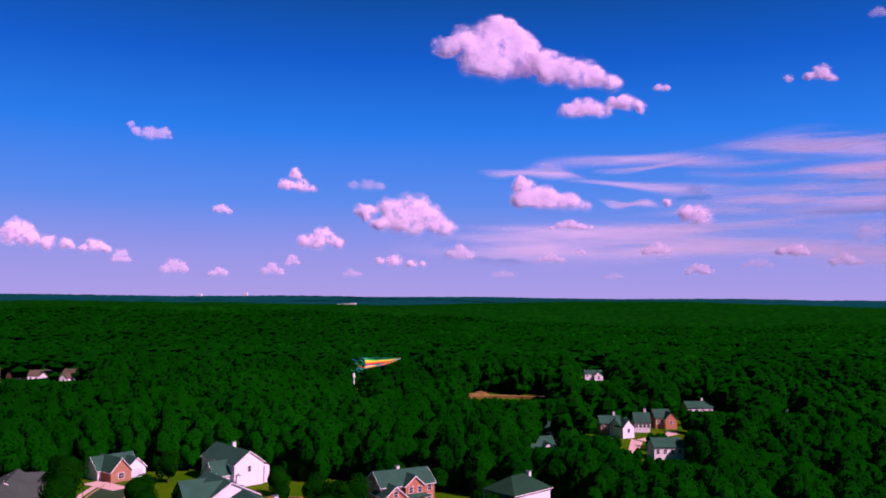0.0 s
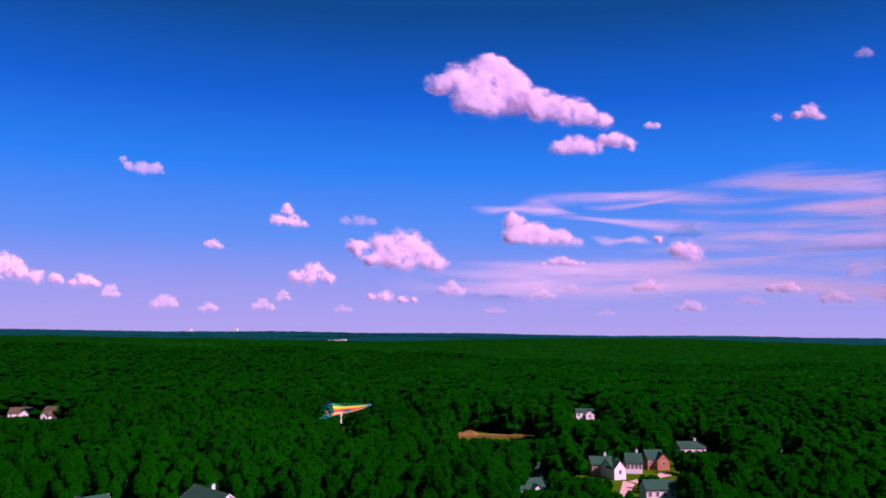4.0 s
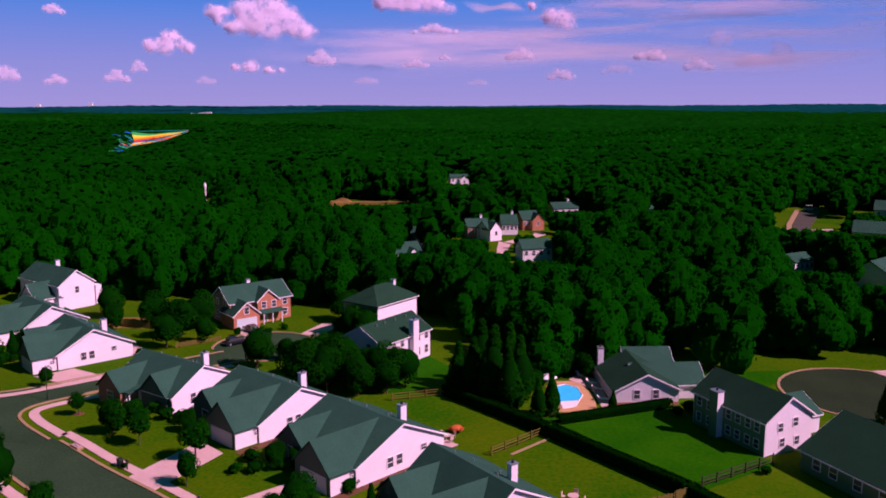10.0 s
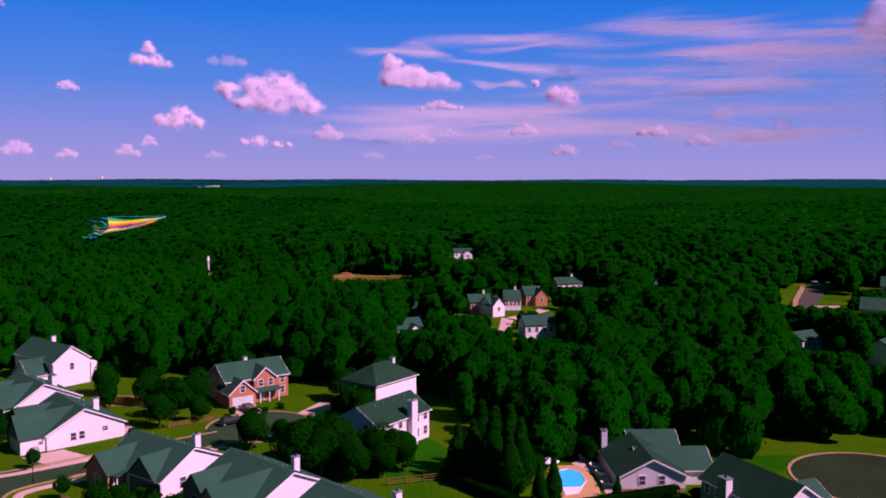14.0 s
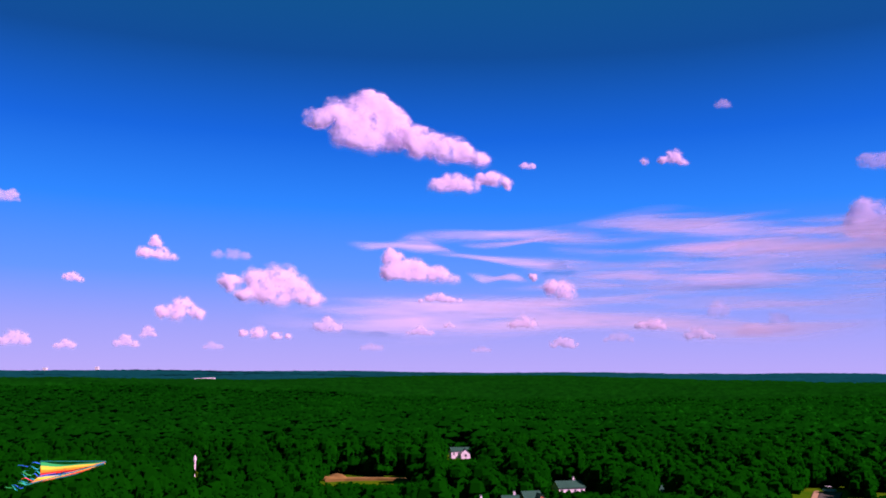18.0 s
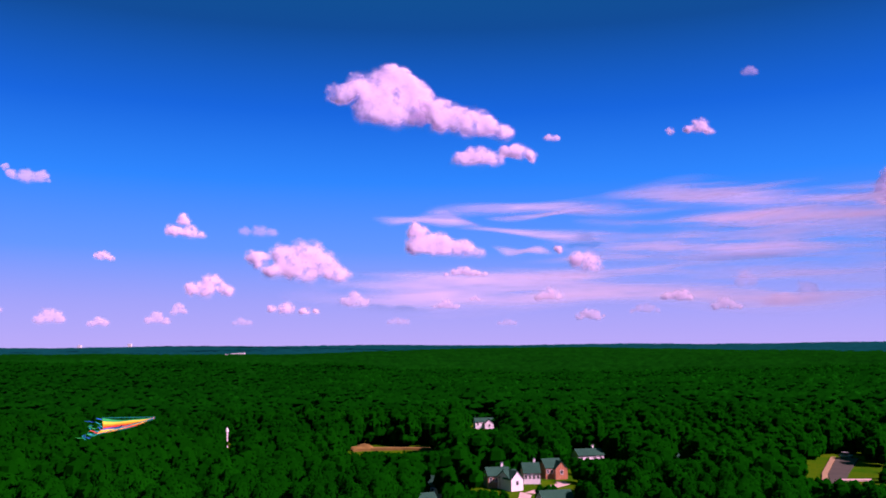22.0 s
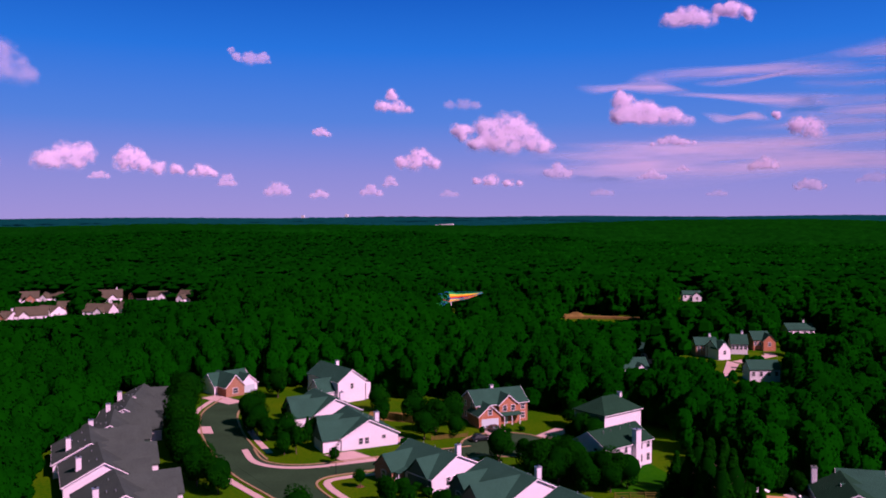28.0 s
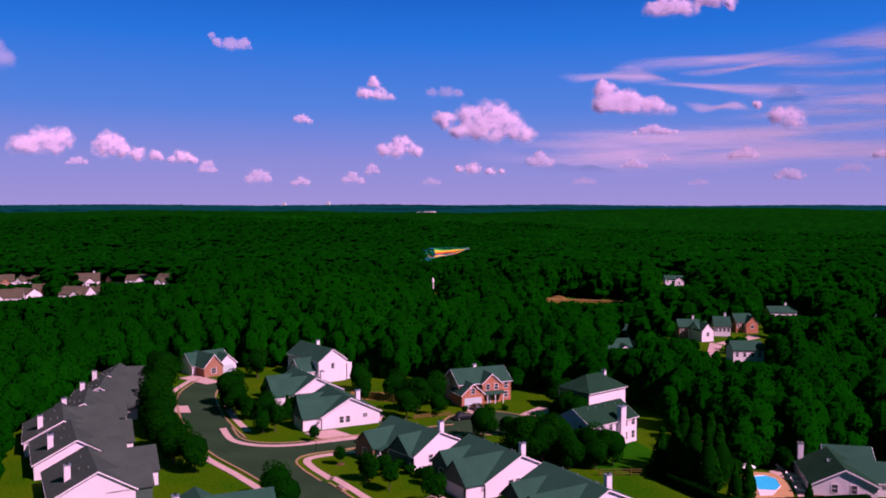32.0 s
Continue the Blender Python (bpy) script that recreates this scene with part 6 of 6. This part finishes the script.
dish = thing("satellite_dish", "pale satellite dish on the garage roof edge", "satellite dish", pose(1.15, 80.95, 3.0, 0, 0, 0))
part("mast", tube(bmesh.new(), (0, 0, -0.3), (0, 0, 0.4), 0.03, 0.03), METAL, dish)
db = bmesh.new()
bmesh.ops.create_uvsphere(db, u_segments=14, v_segments=8, radius=0.27, matrix=Matrix.Translation((0.08, -0.08, 0.45)) @ Euler((radians(60), 0, radians(50))).to_matrix().to_4x4() @ Matrix.Diagonal((1, 1, 0.25, 1)))
part("reflector", db, TRIM, dish)


def mailbox(x, y, a):
    m = thing("mailbox", "black mailbox on a post beside the kerb", "mailbox", pose(x, y, 0, 0, 0, a), group="mailboxes along the street")
    part("post", boxed(-0.06, 0.06, -0.06, 0.06, 0, 1.05), BLACK, m)
    bm = bmesh.new()
    bmesh.ops.create_cone(bm, cap_ends=True, segments=12, radius1=0.15, radius2=0.15, depth=0.5, matrix=Matrix.Translation((0, 0, 1.2)) @ Matrix.Rotation(radians(90), 4, "X"))
    part("box", bm, BLACK, m)
    part("flag", boxed(0.15, 0.17, -0.05, 0.05, 1.15, 1.4), RAINBOW[1], m)
    return m


def lamp_post(x, y):
    m = thing("street_lamp", "black street lamp post on the grass verge", "street lamp", pose(x, y, 0), group="street lamps")
    part("pole", tube(bmesh.new(), (0, 0, 0), (0, 0, 4.6), 0.07, 0.05), BLACK, m)
    part("base", tube(bmesh.new(), (0, 0, 0), (0, 0, 0.5), 0.14, 0.1), BLACK, m)
    part("lantern", tube(bmesh.new(), (0, 0, 4.6), (0, 0, 5.1), 0.12, 0.22), BLACK, m)
    part("cap", tube(bmesh.new(), (0, 0, 5.1), (0, 0, 5.3), 0.25, 0.03), BLACK, m)
    return m


def bin_thing(x, y, a):
    m = thing("wheeled_bin", "dark wheeled rubbish bin at the kerb", "bin", pose(x, y, 0, 0, 0, a), group="bins at the kerb")
    part("body", boxed(-0.3, 0.3, -0.35, 0.35, 0.08, 1.0, bevel=0.04), BLACK, m)
    part("lid", boxed(-0.32, 0.32, -0.38, 0.36, 1.0, 1.08, bevel=0.02), BLACK, m)
    for s in (-0.26, 0.26):
        part("wheel", tube(bmesh.new(), (s - 0.04, 0.3, 0.12), (s + 0.04, 0.3, 0.12), 0.12, 0.12, 10), BLACK, m)
    return m


for x, y, a in ((-40.6, 101.6, 45), (-28.9, 91.6, 40), (-16.6, 75.4, 30), (-44.3, 90.6, 225), (-28.3, 75.2, 225), (-8.8, 62.6, 20)):
    mailbox(x, y, a)
for x, y, a in ((-41.9, 102.7, 45), (-33.7, 81.3, 40)):
    bin_thing(x, y, a)
def stone_edging(pts, label):
    """A row of rounded field stones along a planting bed."""
    e = thing("stone_edging", label, "garden edging", pose(*pts[0], 0))
    g = random.Random(17)
    line = smooth_line([Vector(p) for p in pts], 0.55)
    stones = []
    for i in range(3):
        bm = bmesh.new()
        bmesh.ops.create_icosphere(bm, subdivisions=1, radius=1.0)
        for v in bm.verts:
            v.co *= g.uniform(0.85, 1.1)
        ob = part("stone", bm, STONE, e)
        stones.append(ob.data)
        ob.location = (g.uniform(-0.3, 0.3), -0.5 + 0.4 * i, 0.12)
        ob.scale = (0.3, 0.24, 0.2)
    for i, p in enumerate(line):
        o = new("stone", stones[i % 3])
        o.parent, o.location = e, (p.x - pts[0][0] + g.uniform(-0.12, 0.12), p.y - pts[0][1] + g.uniform(-0.12, 0.12), 0.12)
        o.rotation_euler = (0, 0, g.uniform(0, 6.2))
        o.scale = (g.uniform(0.22, 0.36), g.uniform(0.2, 0.3), g.uniform(0.16, 0.24))
    return e


stone_edging([(-9.9, 88.2), (-9.6, 86.4), (-8.9, 84.6), (-8.2, 82.8)], "row of tan field stones round a planting bed")
cab = thing("utility_cabinet", "small pale utility cabinet among street trees", "utility cabinet", pose(-8.0, 68.1, 0, 0, 0, 35))
part("plinth", boxed(-0.6, 0.6, -0.4, 0.4, 0, 0.1), CONCRETE, cab)
part("body", boxed(-0.5, 0.5, -0.3, 0.3, 0.1, 0.85, bevel=0.03), DOOR, cab)
part("lid", boxed(-0.53, 0.53, -0.33, 0.33, 0.85, 0.91, bevel=0.02), DOOR, cab)


def drain_inlet(x, y, a):
    """A kerb inlet of the storm drain: concrete box with a slotted steel lid."""
    m = thing("drain_inlet", "tan concrete storm drain inlet in the verge", "drain inlet", pose(x, y, 0, 0, 0, a), group="storm drains in the verge")
    part("box", boxed(-1.1, 1.1, -0.42, 0.42, 0.0, 0.34, bevel=0.03), CURB, m)
    part("lid", boxed(-0.95, 0.95, -0.34, 0.34, 0.34, 0.40, bevel=0.01), CONCRETE, m)
    for i in range(5):
        part("slot", boxed(-0.75 + 0.36 * i, -0.62 + 0.36 * i, -0.3, 0.3, 0.40, 0.412), BLACK, m)
    return m


drain_inlet(-20.8, 81.7, -52)
drain_inlet(-49.8, 108.5, -42)
lamp_post(-62.2, 127.2)
lamp_post(-22.9, 64.2)
lamp_post(-111.6, 160)
lamp_post(-8.2, 75.6)


def car(x, y, a, color, label, van=False):
    c = thing("car", label, "van" if van else "car", pose(x, y, 1.12 if van else 0.06, 0, 0, a))
    paint = mat("car_paint", color, 0.25, vary=0.05, spec=0.6)
    L, Wd, hb, hr = (5.2, 1.95, 1.1, 2.1) if van else (4.6, 1.8, 0.85, 1.42)
    body = prism([(-L / 2, 0.3), (L / 2, 0.3), (L / 2, hb * 0.82), (L / 2 - 0.5, hb), (-L / 2 + 0.15, hb), (-L / 2, hb * 0.85)], "y", -Wd / 2, Wd / 2)
    bmesh.ops.bevel(body, geom=list(body.edges), offset=0.06, segments=2, affect="EDGES")
    part("body", body, paint, c)
    cab = prism([(-L / 2 + 0.5, hb), (L / 2 - 1.3, hb), (L / 2 - 1.9, hr), (-L / 2 + 0.9, hr)], "y", -Wd / 2 + 0.1, Wd / 2 - 0.1)
    part("cabin", cab, GLASS, c, "dark glass cabin")
    part("roof", boxed(-L / 2 + 0.95, L / 2 - 1.95, -Wd / 2 + 0.14, Wd / 2 - 0.14, hr - 0.02, hr + 0.05, bevel=0.02), paint, c)
    for wx in (-L / 2 + 0.85, L / 2 - 0.85):
        for s in (-1, 1):
            tyre = part("wheel", tube(bmesh.new(), (wx, s * (Wd / 2 - 0.2), 0.33), (wx, s * (Wd / 2 + 0.01), 0.33), 0.33, 0.33, 16), BLACK, c)
            part("rim", tube(bmesh.new(), (wx, s * (Wd / 2 + 0.0), 0.33), (wx, s * (Wd / 2 + 0.02), 0.33), 0.2, 0.2, 12), METAL, tyre)
    for s in (-1, 1):
        part("headlight", boxed(L / 2 - 0.03, L / 2 + 0.02, s * 0.62 - 0.18, s * 0.62 + 0.18, 0.55, 0.72), TRIM, c)
    return c


car(-40.4, 157.4, 40, (0.012, 0.014, 0.018), "black saloon car parked on the turning circle")
car(-39.4, 166.4, 127, (0.01, 0.012, 0.02), "black saloon car parked on the brick house's drive")
car(154, 352.4, 8, (0.6, 0.6, 0.58), "white van parked on a far street", van=True)

post = thing("water_tower", "pale slender tower standing above the forest", "tower", pose(-111, 396, gz0(-111, 396)))
part("shaft", tube(bmesh.new(), (0, 0, 0), (0, 0, 7.5), 0.5, 0.45, 12), TRIM, post)
part("cabin", tube(bmesh.new(), (0, 0, 7.5), (0, 0, 9.5), 0.8, 0.4, 12), TRIM, post)
for x, y, h in ((-2010, 4300, 40), (-1760, 4330, 44)):
    p = thing("far_building", "tiny white building on the wooded horizon", "building", pose(x, y, gz0(x, y)))
    part("block", boxed(-9, 9, -6, 6, 0, h - 12, bevel=0.3), TRIM, p)
p = thing("far_building", "low white roofs far off in the forest", "building", pose(-500, 1800, gz0(-500, 1800)))
for i in range(3):
    part("roof", boxed(-22 + 15 * i, -10 + 15 * i, -4, 4, 0, 17 + i, bevel=0.2), TRIM, p)
